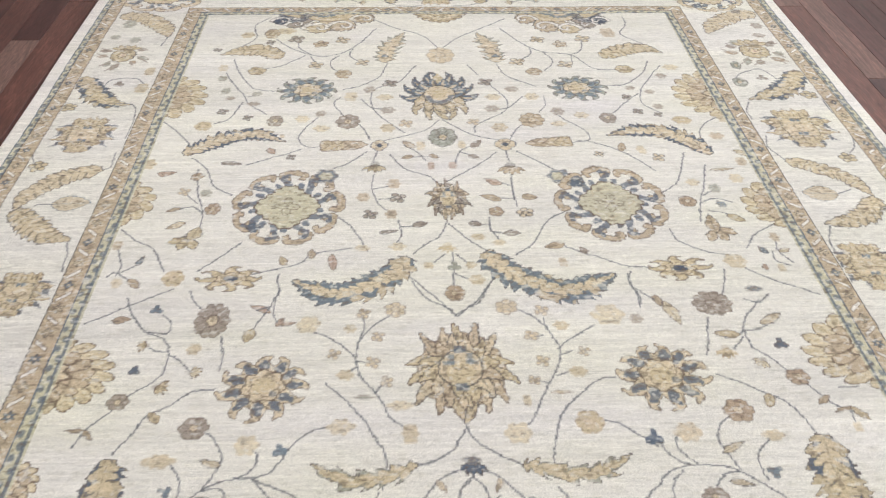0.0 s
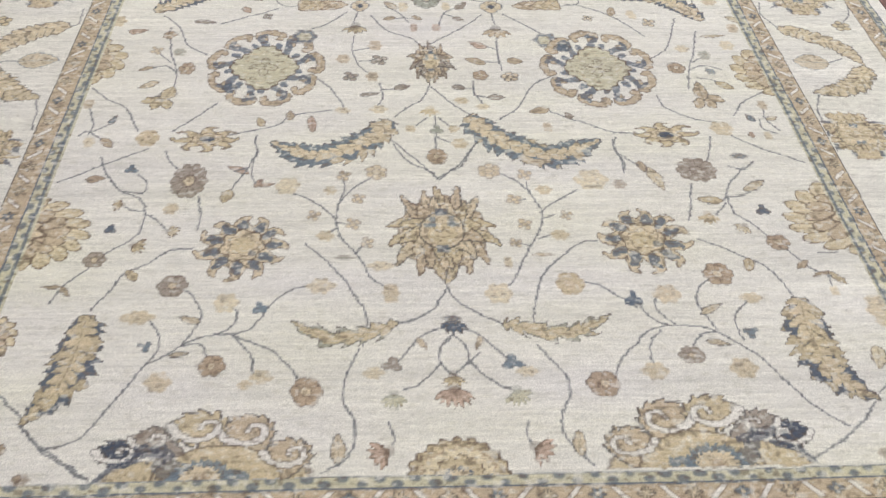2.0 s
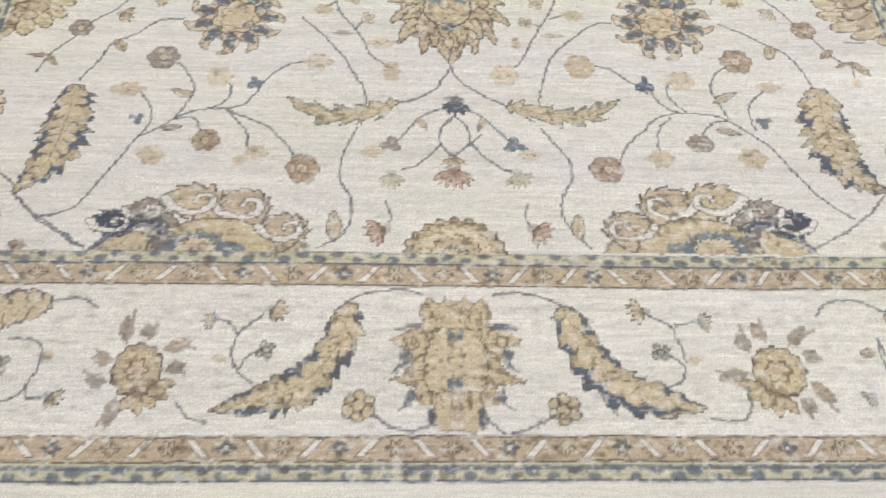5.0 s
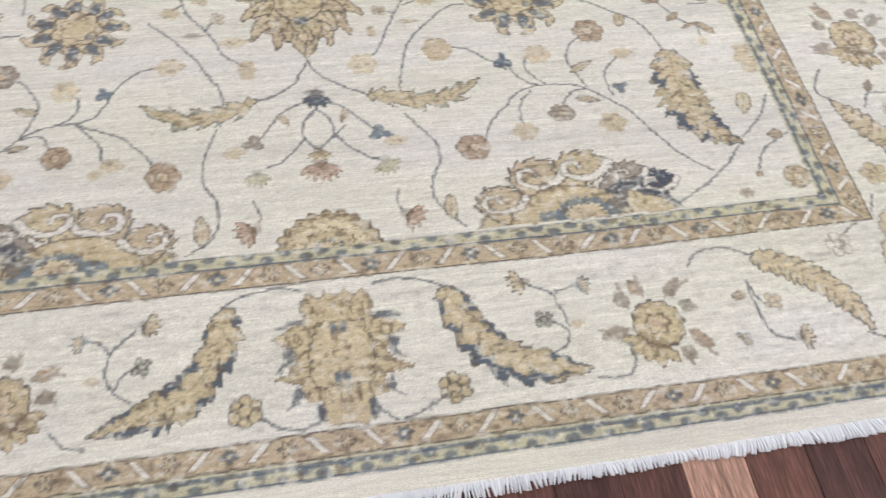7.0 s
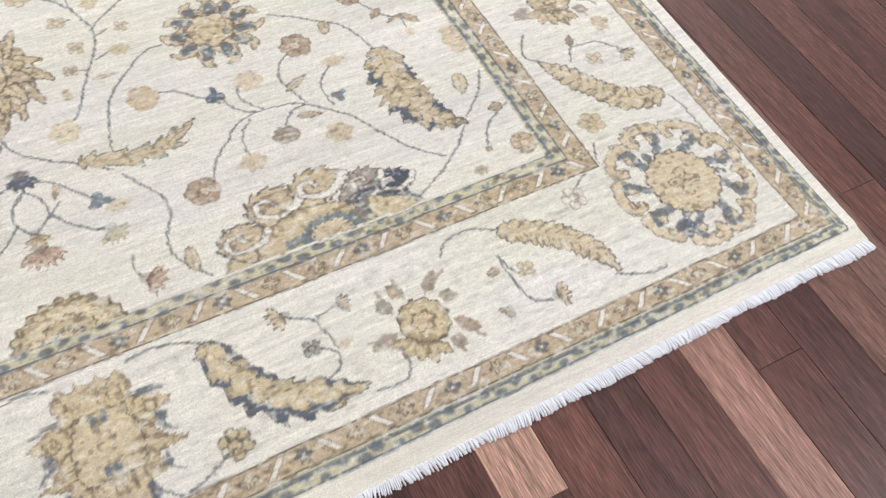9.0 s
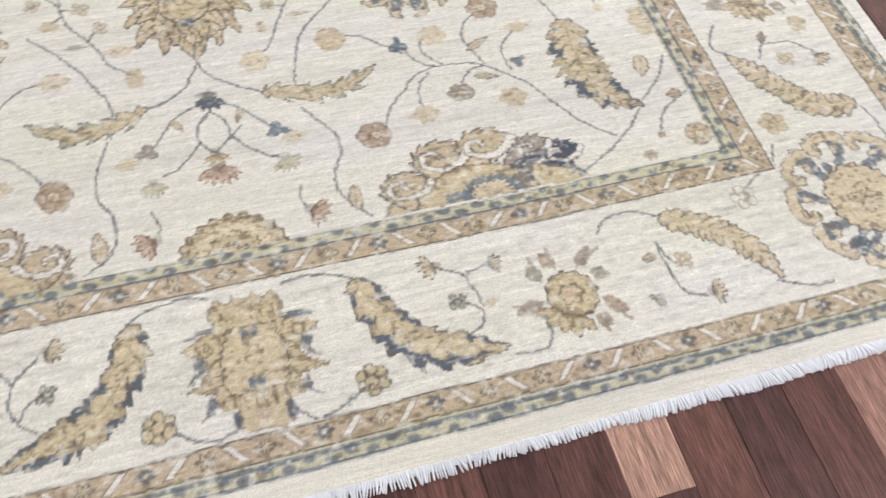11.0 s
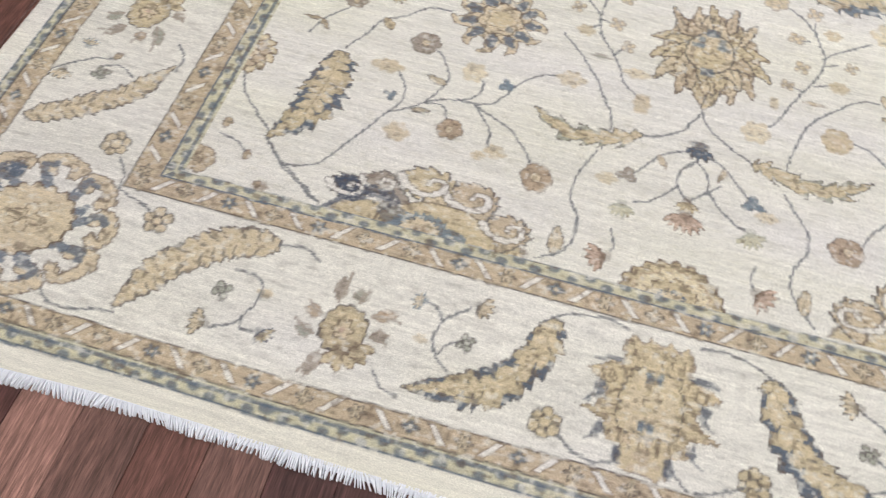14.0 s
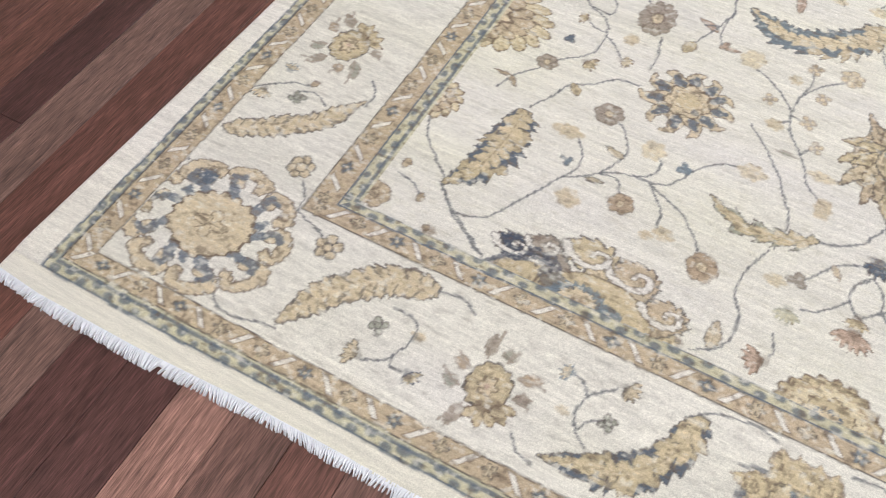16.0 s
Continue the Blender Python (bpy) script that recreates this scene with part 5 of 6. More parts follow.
tulip(0.813, 0.713, 0.052, -70, "tan", "line", 3)
bud(0.801, 0.714, 0.801, 0.812, 0.022, "tan", "line")
cluster(-0.594, 2.076, 0.035, 4, "taupe", "line")
cluster(-0.489, 2.032, 0.033, 5, "tan", "bark")
cluster(-0.400, 2.069, 0.033, 4, "sand", "line")
cluster(-0.494, 1.842, 0.031, 4, "sand", "line")
cluster(-0.314, 1.864, 0.032, 4, "sand", "line")
rosette(-0.382, 1.768, 0.035, 0.038, petals=6, body="tan")
rosette(-0.723, 1.796, 0.038, 0.034, petals=6, body="gold")
blot(-0.650, 2.160, 0.048, 0.034, "gold")
rosette(-0.702, 2.132, 0.033, 0.051, petals=6, body="tan")
rosette(-0.608, 1.408, 0.032, 0.040, petals=6, body="taupe")
cluster(0.418, 2.066, 0.034, 4, "sand", "line")
cluster(0.508, 2.021, 0.033, 5, "tan", "bark")
cluster(0.612, 2.075, 0.036, 4, "sand", "line")
cluster(0.504, 1.835, 0.034, 4, "sand", "line")
cluster(0.310, 1.862, 0.034, 4, "sand", "line")
rosette(0.371, 1.773, 0.036, 0.034, petals=6, body="tan")
rosette(0.737, 1.793, 0.039, 0.035, petals=6, body="gold")
blot(0.731, 2.130, 0.034, 0.052, "tan")
rosette(0.600, 1.401, 0.033, 0.041, petals=6, body="taupe")
cluster(-0.199, 1.686, 0.031, 4, "taupe", "line")
cluster(0.167, 1.690, 0.031, 4, "taupe", "line")
blot(-0.219, 1.574, 0.032, 0.026, "pale")
blot(0.190, 1.568, 0.030, 0.026, "pale")
blot(-0.347, 1.584, 0.025, 0.040, "pale")
blot(0.340, 1.570, 0.028, 0.031, "pale")
blot(-0.278, 1.636, 0.024, 0.027, "taupe")
blot(0.267, 1.629, 0.026, 0.027, "taupe")
blot(-0.207, 1.475, 0.029, 0.029, "taupe")
blot(0.178, 1.478, 0.029, 0.029, "taupe")
cluster(-0.141, 1.377, 0.028, 4, "sand", "taupe")
cluster(0.105, 1.385, 0.024, 4, "sand", "taupe")
blot(-0.206, 1.346, 0.028, 0.031, "gold")
blot(0.196, 1.344, 0.032, 0.032, "gold")
blot(-0.448, 1.458, 0.021, 0.025, "taupe")
blot(-0.512, 1.418, 0.028, 0.028, "pale")
blot(-0.440, 1.350, 0.032, 0.023, "pale")
blot(0.423, 1.453, 0.027, 0.029, "taupe")
blot(0.506, 1.423, 0.029, 0.025, "pale")
blot(0.414, 1.364, 0.029, 0.020, "pale")
bud(-0.107, 1.212, -0.151, 1.257, 0.016, "tan")
bud(-0.113, 1.165, -0.155, 1.148, 0.013, "tan")
blot(-0.087, 1.226, 0.016, 0.033, "pale")
bud(-0.059, 1.168, -0.025, 1.146, 0.012, "tan")
blot(-0.052, 1.098, 0.013, 0.028, "rust")
blot(0.020, 1.100, 0.013, 0.024, "rust")
blot(0.056, 1.231, 0.016, 0.030, "pale")
bud(0.088, 1.209, 0.125, 1.260, 0.016, "taupe")
bud(0.071, 1.159, 0.113, 1.151, 0.013, "taupe")
tulip(-0.242, 1.087, 0.038, -90, "gold", "line")
tulip(0.212, 1.072, 0.042, -90, "tan", "line")
blot(-0.177, 0.993, 0.022, 0.029, "tan")
blot(-0.275, 0.919, 0.023, 0.025, "tan")
cluster(-0.164, 0.916, 0.027, 4, "taupe", "line")
cluster(-0.251, 0.827, 0.026, 4, "taupe", "line")
blot(-0.185, 0.829, 0.019, 0.027, "tan")
bud(-0.121, 0.767, -0.069, 0.783, 0.015, "taupe", "line")
bud(-0.223, 0.732, -0.159, 0.745, 0.010, "taupe", "line")
blot(-0.164, 0.665, 0.028, 0.019, "pale")
bud(0.175, 0.980, 0.115, 1.020, 0.017, "rust")
bud(0.167, 0.898, 0.097, 0.924, 0.018, "tan")
bud(0.227, 0.915, 0.277, 0.908, 0.020, "tan")
rosette(0.144, 0.834, 0.025, 0.027, petals=5, body="brown")
cluster(0.231, 0.827, 0.026, 5, "sand", "line")
bud(0.095, 0.768, 0.049, 0.780, 0.014, "taupe", "line")
bud(0.154, 0.721, 0.211, 0.723, 0.014, "taupe", "line")
blot(0.078, 0.706, 0.022, 0.019, "gold")
blot(0.139, 0.678, 0.020, 0.014, "pale")
tulip(-0.017, 0.654, 0.028, -90, "gold", "gold")
blot(-0.074, 0.572, 0.015, 0.018, "gold")
blot(0.048, 0.574, 0.018, 0.018, "gold")
blot(0.060, 0.506, 0.024, 0.024, "gold")
rosette(-0.004, 0.453, 0.030, 0.035, petals=6, body="brown")
sprig(-0.001, 0.570, 0.023, 90, "green")
blot(-0.271, 0.659, 0.025, 0.016, "pale")
bud(-0.361, 0.635, -0.351, 0.553, 0.015, "rust")
bud(-0.420, 0.615, -0.417, 0.662, 0.013, "tan")
bud(-0.495, 0.586, -0.510, 0.633, 0.013, "gold")
bud(0.332, 0.668, 0.270, 0.648, 0.017, "tan")
blot(0.316, 0.581, 0.013, 0.023, "tan")
bud(0.391, 0.619, 0.380, 0.651, 0.012, "taupe")
bud(-0.923, 1.066, -0.956, 1.073, 0.015, "rust")
bud(-0.942, 1.070, -0.894, 1.075, 0.013, "rust")
rosette(-0.820, 1.051, 0.022, 0.024, petals=5, body="brown")
cluster(-0.848, 0.961, 0.023, 4, "sand", "taupe")
blot(-0.775, 0.953, 0.020, 0.022, "green")
rosette(-0.741, 0.867, 0.026, 0.033, petals=6, body="brown")
bud(-0.840, 0.875, -0.884, 0.852, 0.010, "tan")
bud(-0.811, 0.798, -0.869, 0.765, 0.015, "sand", "line")
rosette(0.755, 0.883, 0.031, 0.032, petals=5, body="brown")
blot(0.864, 0.954, 0.024, 0.027, "green")
bud(0.875, 1.060, 0.967, 1.066, 0.010, "pale")
blot(0.952, 1.008, 0.026, 0.028, "pale")
blot(0.799, 0.988, 0.026, 0.020, "pale")
blot(0.863, 0.866, 0.018, 0.019, "steel")
bud(0.863, 0.805, 0.912, 0.769, 0.018, "gold")
blot(-0.988, 0.691, 0.015, 0.022, "tan")
bud(-0.913, 0.595, -0.895, 0.641, 0.010, "steel")
blot(-0.950, 0.522, 0.016, 0.025, "pale")
bud(-0.919, 0.541, -0.882, 0.496, 0.014, "tan")
bud(0.929, 0.607, 0.907, 0.645, 0.012, "steel")
blot(0.971, 0.688, 0.014, 0.026, "tan")
bud(0.961, 0.612, 0.999, 0.632, 0.012, "pale")
bud(0.893, 0.561, 0.900, 0.530, 0.010, "rust")
blot(0.945, 0.542, 0.015, 0.019, "pale")
blot(1.256, 2.030, 0.029, 0.029, "green")
blot(-0.801, 2.122, 0.033, 0.028, "gold")
cluster(-0.697, 2.050, 0.021, 4, "taupe", "line")
cluster(-0.908, 1.983, 0.018, 4, "taupe", "line")
blot(-0.860, 1.822, 0.020, 0.030, "pale")
blot(-0.846, 1.736, 0.020, 0.024, "green")
blot(-0.819, 1.635, 0.021, 0.027, "green")
blot(-0.699, 1.611, 0.021, 0.018, "green")
blot(-0.794, 1.577, 0.021, 0.018, "taupe")
blot(-0.700, 1.533, 0.027, 0.017, "taupe")
cluster(-0.805, 1.476, 0.021, 4, "taupe", "line")
cluster(-0.710, 1.429, 0.020, 4, "taupe", "line")
rosette(-0.858, 1.372, 0.034, 0.032, petals=6, body="gold", edge="tan")
bud(-0.610, 1.221, -0.587, 1.184, 0.015, "rust")
bud(-0.759, 1.131, -0.683, 1.123, 0.013, "taupe", "line")
cluster(-0.528, 1.162, 0.019, 4, "taupe", "line")
blot(-0.571, 1.302, 0.008, 0.011, "pale")
cluster(0.701, 1.561, 0.022, 4, "taupe", "line")
cluster(0.720, 1.449, 0.021, 4, "taupe", "line")
blot(0.803, 1.490, 0.021, 0.022, "taupe")
cluster(0.790, 1.431, 0.019, 4, "taupe", "line")
blot(0.871, 1.733, 0.023, 0.020, "taupe")
blot(0.797, 1.604, 0.022, 0.018, "taupe")
blot(0.727, 1.637, 0.022, 0.019, "taupe")
blot(0.924, 1.810, 0.034, 0.025, "pale")
rosette(0.867, 1.389, 0.037, 0.029, petals=6, body="gold", edge="tan")
blot(0.962, 1.277, 0.028, 0.024, "tan")
blot(1.024, 1.403, 0.025, 0.038, "gold")
bud(0.995, 1.183, 1.037, 1.145, 0.016, "pale")
blot(1.000, 1.110, 0.019, 0.029, "tan")
cluster(0.722, 1.140, 0.025, 4, "sand", "line")
cluster(0.522, 1.165, 0.019, 4, "sand", "line")
bud(0.603, 1.178, 0.619, 1.237, 0.016, "tan")
blot(0.674, 1.188, 0.016, 0.030, "pale")
blot(-1.020, 1.340, 0.018, 0.032, "tan")
blot(-0.998, 1.128, 0.030, 0.035, "gold")
half_rosette(0.009, 2.361, 0.122, 0.124, -1)
shell_palmette(-0.488, 2.365, 0.221, 0.223, -1, -1)
shell_palmette(0.543, 2.357, 0.204, 0.226, -1, 1)
# near border
urn_palmette(-0.003, -0.735, 0.129, 0.136)
saz_leaf((-0.202, -0.620), (-0.224, -0.709), (-0.293, -0.784), (-0.436, -0.829), w=0.039, teeth=8, edge="blue", body="gold", rim=0.48, blunt=0.5)
saz_leaf((0.198, -0.623), (0.234, -0.715), (0.303, -0.792), (0.442, -0.824), w=0.041, teeth=8, edge="blue", body="gold", rim=0.48, blunt=0.5)
cluster(-0.178, -0.820, 0.030, 6, "gold", "line")
cluster(0.185, -0.825, 0.031, 6, "gold", "line")
vine((-0.210, -0.615), (-0.172, -0.598), (-0.109, -0.587), (-0.068, -0.597))
vine((0.070, -0.598), (0.113, -0.593), (0.165, -0.606), (0.201, -0.621))
vine((-0.152, -0.839), (-0.118, -0.860), (-0.079, -0.867), (-0.036, -0.854))
vine((0.052, -0.853), (0.085, -0.871), (0.135, -0.857), (0.171, -0.835))
round_flower(-0.573, -0.753, 0.047, 0.054, -60, petals=9)
round_flower(0.584, -0.752, 0.053, 0.056, -120, petals=9)
vine((-0.361, -0.641), (-0.398, -0.673), (-0.409, -0.723), (-0.393, -0.756), (-0.370, -0.777))
vine((-0.441, -0.652), (-0.419, -0.662), (-0.407, -0.679))
vine((-0.392, -0.748), (-0.380, -0.723), (-0.355, -0.714))
tulip(-0.335, -0.634, 0.024, -15, "sand", "line")
tulip(-0.456, -0.655, 0.018, 180, "sand", "steel")
cluster(-0.349, -0.714, 0.019, 4, "green", "line")
blot(-0.433, -0.730, 0.014, 0.009, "gold")
vine((0.346, -0.631), (0.395, -0.661), (0.413, -0.700), (0.416, -0.732))
vine((0.381, -0.717), (0.409, -0.741), (0.403, -0.770), (0.373, -0.787))
vine((0.406, -0.661), (0.440, -0.653))
tulip(0.337, -0.632, 0.026, 190, "sand", "line")
tulip(0.462, -0.651, 0.020, 0, "sand", "steel")
cluster(0.371, -0.715, 0.020, 4, "green", "line")
blot(0.432, -0.731, 0.014, 0.009, "gold")
vine((0.444, -0.843), (0.489, -0.848), (0.520, -0.822), (0.520, -0.785))
vine((-0.496, -0.814), (-0.474, -0.840), (-0.440, -0.849))
saz_leaf((0.822, -0.633), (0.914, -0.681), (0.982, -0.752), (1.009, -0.821), w=0.036, teeth=13, edge="taupe", body="sand", rim=0.72, blunt=0.7, name="feather_leaf")
vine((0.682, -0.640), (0.710, -0.614), (0.768, -0.606), (0.823, -0.631))
vine((0.793, -0.687), (0.793, -0.739), (0.803, -0.799), (0.841, -0.819))
vine((0.794, -0.698), (0.809, -0.733), (0.831, -0.740))
cluster(0.830, -0.737, 0.019, 4, "sand", "taupe")
tulip(0.870, -0.817, 0.023, -10, "sand", "line")
tulip(0.745, -0.806, 0.016, -140, "sand", "steel")
bud(0.784, -0.712, 0.748, -0.723, 0.010, "tan")
cluster(1.019, -0.629, 0.030, 5, "cream", "taupe")
cluster(1.173, -0.467, 0.032, 5, "gold", "taupe")
vine((1.040, -0.605), (1.086, -0.581), (1.120, -0.571))
vine((1.142, -0.521), (1.118, -0.568))
flame_palmette(1.270, -0.690, 0.165, 0.168, petals=9, curl="sand", root="blue", heart="sand", spin=-0.5)
vine((0.993, -0.824), (1.057, -0.852), (1.103, -0.854))
saz_leaf((1.389, -0.453), (1.297, -0.437), (1.231, -0.366), (1.162, -0.256), w=0.039, teeth=13, edge="taupe", body="sand", rim=0.72, blunt=0.7, name="feather_leaf")
vine((1.173, -0.163), (1.136, -0.226), (1.169, -0.257))
vine((1.398, -0.464), (1.407, -0.511), (1.405, -0.595))
cluster(1.296, -0.295, 0.023, 4, "sand", "taupe")
tulip(1.381, -0.313, 0.026, -60, "sand", "line")
vine((1.262, -0.244), (1.332, -0.247), (1.372, -0.288))
vine((1.260, -0.247), (1.235, -0.284))
bud(1.264, -0.241, 1.282, -0.201, 0.011, "taupe")
blot(1.381, -0.196, 0.025, 0.028, "tan")
round_flower(1.302, -0.070, 0.060, 0.063, -110, petals=9)
saz_leaf((-0.750, -0.620), (-0.850, -0.644), (-0.938, -0.725), (-0.997, -0.835), w=0.043, teeth=13, edge="taupe", body="sand", rim=0.72, blunt=0.7, name="feather_leaf")
cluster(-0.817, -0.744, 0.022, 4, "green", "line")
tulip(-0.834, -0.819, 0.026, 185, "sand", "line")
tulip(-0.708, -0.808, 0.019, -40, "gold", "navy")
blot(-0.737, -0.725, 0.015, 0.010, "gold")
vine((-0.749, -0.618), (-0.702, -0.611), (-0.665, -0.628))
vine((-0.809, -0.693), (-0.759, -0.701), (-0.746, -0.736), (-0.764, -0.791), (-0.807, -0.822))
vine((-0.759, -0.782), (-0.756, -0.804), (-0.730, -0.803))
vine((-0.990, -0.845), (-1.052, -0.860), (-1.119, -0.860), (-1.140, -0.842))
cluster(-1.001, -0.637, 0.032, 5, "sand", "line")
cluster(-1.167, -0.486, 0.032, 6, "sand", "line")
vine((-1.108, -0.588), (-1.056, -0.606), (-1.027, -0.619))
vine((-1.145, -0.515), (-1.119, -0.548), (-1.109, -0.585))
flame_palmette(-1.246, -0.705, 0.184, 0.158, petals=9, curl="sand", root="blue", heart="sand", spin=0.5)
saz_leaf((-1.382, -0.476), (-1.293, -0.419), (-1.211, -0.358), (-1.149, -0.252), w=0.035, teeth=13, edge="taupe", body="sand", rim=0.72, blunt=0.7, name="feather_leaf")
vine((-1.142, -0.264), (-1.139, -0.226), (-1.165, -0.188))
vine((-1.390, -0.589), (-1.416, -0.566))
vine((-1.399, -0.476), (-1.409, -0.535))
tulip(-1.373, -0.343, 0.023, -80, "sand", "line")
cluster(-1.290, -0.316, 0.022, 4, "green", "line")
tulip(-1.356, -0.239, 0.019, 90, "sand", "steel")
bud(-1.288, -0.265, -1.269, -0.250, 0.011, "tan")
vine((-1.398, -0.336), (-1.337, -0.287), (-1.286, -0.268))
vine((-1.297, -0.299), (-1.260, -0.284), (-1.220, -0.309))
round_flower(-1.277, -0.109, 0.049, 0.059, 60, petals=9)
# side borders
vine((-1.211, 1.553), (-1.262, 1.588))
urn_palmette(-1.263, 1.321, 0.121, 0.119)
urn_palmette(1.281, 1.330, 0.140, 0.135)
saz_leaf((-1.382, 1.756), (-1.318, 1.642), (-1.242, 1.554), (-1.151, 1.535), w=0.056, teeth=9, edge="blue", body="gold")
saz_leaf((1.429, 1.769), (1.363, 1.660), (1.274, 1.584), (1.160, 1.537), w=0.055, teeth=9, edge="blue", body="gold")
round_flower(-1.280, 1.941, 0.054, 0.063, 90, petals=9)
round_flower(1.315, 1.949, 0.067, 0.072, 90, petals=9)
saz_leaf((-1.382, 2.323), (-1.293, 2.311), (-1.188, 2.222), (-1.134, 2.109), w=0.056, teeth=9, edge="taupe", body="sand", rim=0.72, blunt=0.7, name="feather_leaf")
saz_leaf((1.440, 2.338), (1.338, 2.301), (1.235, 2.230), (1.166, 2.126), w=0.059, teeth=9, edge="taupe", body="sand", rim=0.72, blunt=0.7, name="feather_leaf")
cluster(-1.375, 1.513, 0.031, 5, "gold", "line")
cluster(1.405, 1.569, 0.033, 5, "gold", "line")
vine((-1.219, 1.545), (-1.144, 1.531), (-1.113, 1.428), (-1.112, 1.292))
vine((1.155, 1.519), (1.128, 1.456), (1.126, 1.393))
vine((-1.393, 1.472), (-1.414, 1.412), (-1.408, 1.373))
vine((1.444, 1.537), (1.445, 1.430), (1.484, 1.367))
vine((-1.287, 1.686), (-1.267, 1.732), (-1.183, 1.740), (-1.140, 1.693))
vine((1.324, 1.698), (1.285, 1.786), (1.193, 1.748), (1.153, 1.691))
sprig(-1.236, 1.695, 0.024, 90, "taupe", "line")
sprig(1.268, 1.713, 0.025, 90, "taupe", "line")
blot(-1.143, 1.662, 0.028, 0.042, "gold")
blot(-1.142, 1.801, 0.022, 0.034, "gold")
rosette(1.171, 1.677, 0.031, 0.039, petals=5, body="green", edge="line")
rosette(1.197, 1.822, 0.023, 0.036, petals=5, body="green", edge="line")
saz_leaf((-1.143, 1.103), (-1.256, 1.049), (-1.333, 0.954), (-1.354, 0.873), w=0.048, teeth=10, edge="taupe", body="sand", rim=0.75, blunt=0.6)
saz_leaf((-1.351, 0.873), (-1.277, 0.796), (-1.204, 0.739), (-1.134, 0.721), w=0.052, teeth=10, edge="taupe", body="gold", rim=0.75, blunt=0.6)
bud(-1.246, 0.901, -1.127, 0.910, 0.041, "sand", "steel")
vine((-1.295, 0.893), (-1.281, 0.901), (-1.242, 0.901))
vine((-1.359, 1.101), (-1.400, 1.188), (-1.407, 1.249))
cluster(-1.359, 1.117, 0.033, 5, "gold", "line")
vine((-1.141, 0.710), (-1.125, 0.651), (-1.113, 0.575))
vine((-1.122, 1.200), (-1.118, 1.113), (-1.142, 1.097))
saz_leaf((1.158, 1.115), (1.236, 1.071), (1.324, 1.001), (1.367, 0.903), w=0.043, teeth=10, edge="taupe", body="sand", rim=0.75, blunt=0.6)
saz_leaf((1.369, 0.893), (1.308, 0.808), (1.237, 0.768), (1.154, 0.752), w=0.048, teeth=10, edge="taupe", body="gold", rim=0.75, blunt=0.6)
bud(1.259, 0.911, 1.139, 0.923, 0.044, "sand", "steel")
vine((1.306, 0.936), (1.259, 0.911))
cluster(1.376, 1.129, 0.031, 5, "gold", "line")
vine((1.453, 1.269), (1.429, 1.201), (1.393, 1.157))
vine((1.138, 1.274), (1.123, 1.199), (1.155, 1.118))
vine((1.164, 0.740), (1.133, 0.670), (1.126, 0.608))
urn_palmette(-1.212, 0.485, 0.108, 0.095)
urn_palmette(1.206, 0.549, 0.119, 0.111)
cluster(1.358, 2.351, 0.026, 4, "taupe", "line")
blot(-1.325, 2.240, 0.031, 0.042, "green")
blot(-1.264, 2.083, 0.023, 0.028, "green")
blot(-1.352, 2.111, 0.021, 0.023, "green")
blot(1.381, 2.101, 0.027, 0.024, "taupe")
blot(1.403, 2.199, 0.028, 0.031, "taupe")
vine((-1.147, 2.028), (-1.132, 2.125))
# the far border repeats the near one
urn_palmette(-0.003, 2.564, 0.129, 0.136, -1)
saz_leaf((-0.202, 2.449), (-0.224, 2.538), (-0.293, 2.613), (-0.436, 2.658), w=0.039, teeth=8, edge="blue", body="gold", rim=0.48, blunt=0.5)
saz_leaf((0.198, 2.452), (0.234, 2.544), (0.303, 2.621), (0.442, 2.653), w=0.041, teeth=8, edge="blue", body="gold", rim=0.48, blunt=0.5)
cluster(-0.178, 2.649, 0.030, 6, "gold", "line")
cluster(0.185, 2.654, 0.031, 6, "gold", "line")
vine((-0.210, 2.444), (-0.172, 2.427), (-0.109, 2.416), (-0.068, 2.426))
vine((0.070, 2.427), (0.113, 2.422), (0.165, 2.435), (0.201, 2.450))
vine((-0.152, 2.668), (-0.118, 2.689), (-0.079, 2.696), (-0.036, 2.683))
vine((0.052, 2.682), (0.085, 2.700), (0.135, 2.686), (0.171, 2.664))
round_flower(-0.573, 2.582, 0.047, 0.054, -60, petals=9)
round_flower(0.584, 2.581, 0.053, 0.056, -120, petals=9)
vine((-0.361, 2.470), (-0.398, 2.502), (-0.409, 2.552), (-0.393, 2.585), (-0.370, 2.606))
vine((-0.441, 2.481), (-0.419, 2.491), (-0.407, 2.508))
vine((-0.392, 2.577), (-0.380, 2.552), (-0.355, 2.543))
tulip(-0.335, 2.463, 0.024, -15, "sand", "line")
tulip(-0.456, 2.484, 0.018, 180, "sand", "steel")
cluster(-0.349, 2.543, 0.019, 4, "green", "line")
blot(-0.433, 2.559, 0.014, 0.009, "gold")
vine((0.346, 2.460), (0.395, 2.490), (0.413, 2.529), (0.416, 2.561))
vine((0.381, 2.546), (0.409, 2.570), (0.403, 2.599), (0.373, 2.616))
vine((0.406, 2.490), (0.440, 2.482))
tulip(0.337, 2.461, 0.026, 190, "sand", "line")
tulip(0.462, 2.480, 0.020, 0, "sand", "steel")
cluster(0.371, 2.544, 0.020, 4, "green", "line")
blot(0.432, 2.560, 0.014, 0.009, "gold")
vine((0.444, 2.672), (0.489, 2.677), (0.520, 2.651), (0.520, 2.614))
vine((-0.496, 2.643), (-0.474, 2.669), (-0.440, 2.678))
flame_palmette(1.270, 2.519, 0.165, 0.168, petals=9, curl="sand", root="blue", heart="sand", spin=-0.5)
flame_palmette(-1.246, 2.534, 0.184, 0.158, petals=9, curl="sand", root="blue", heart="sand", spin=0.5)

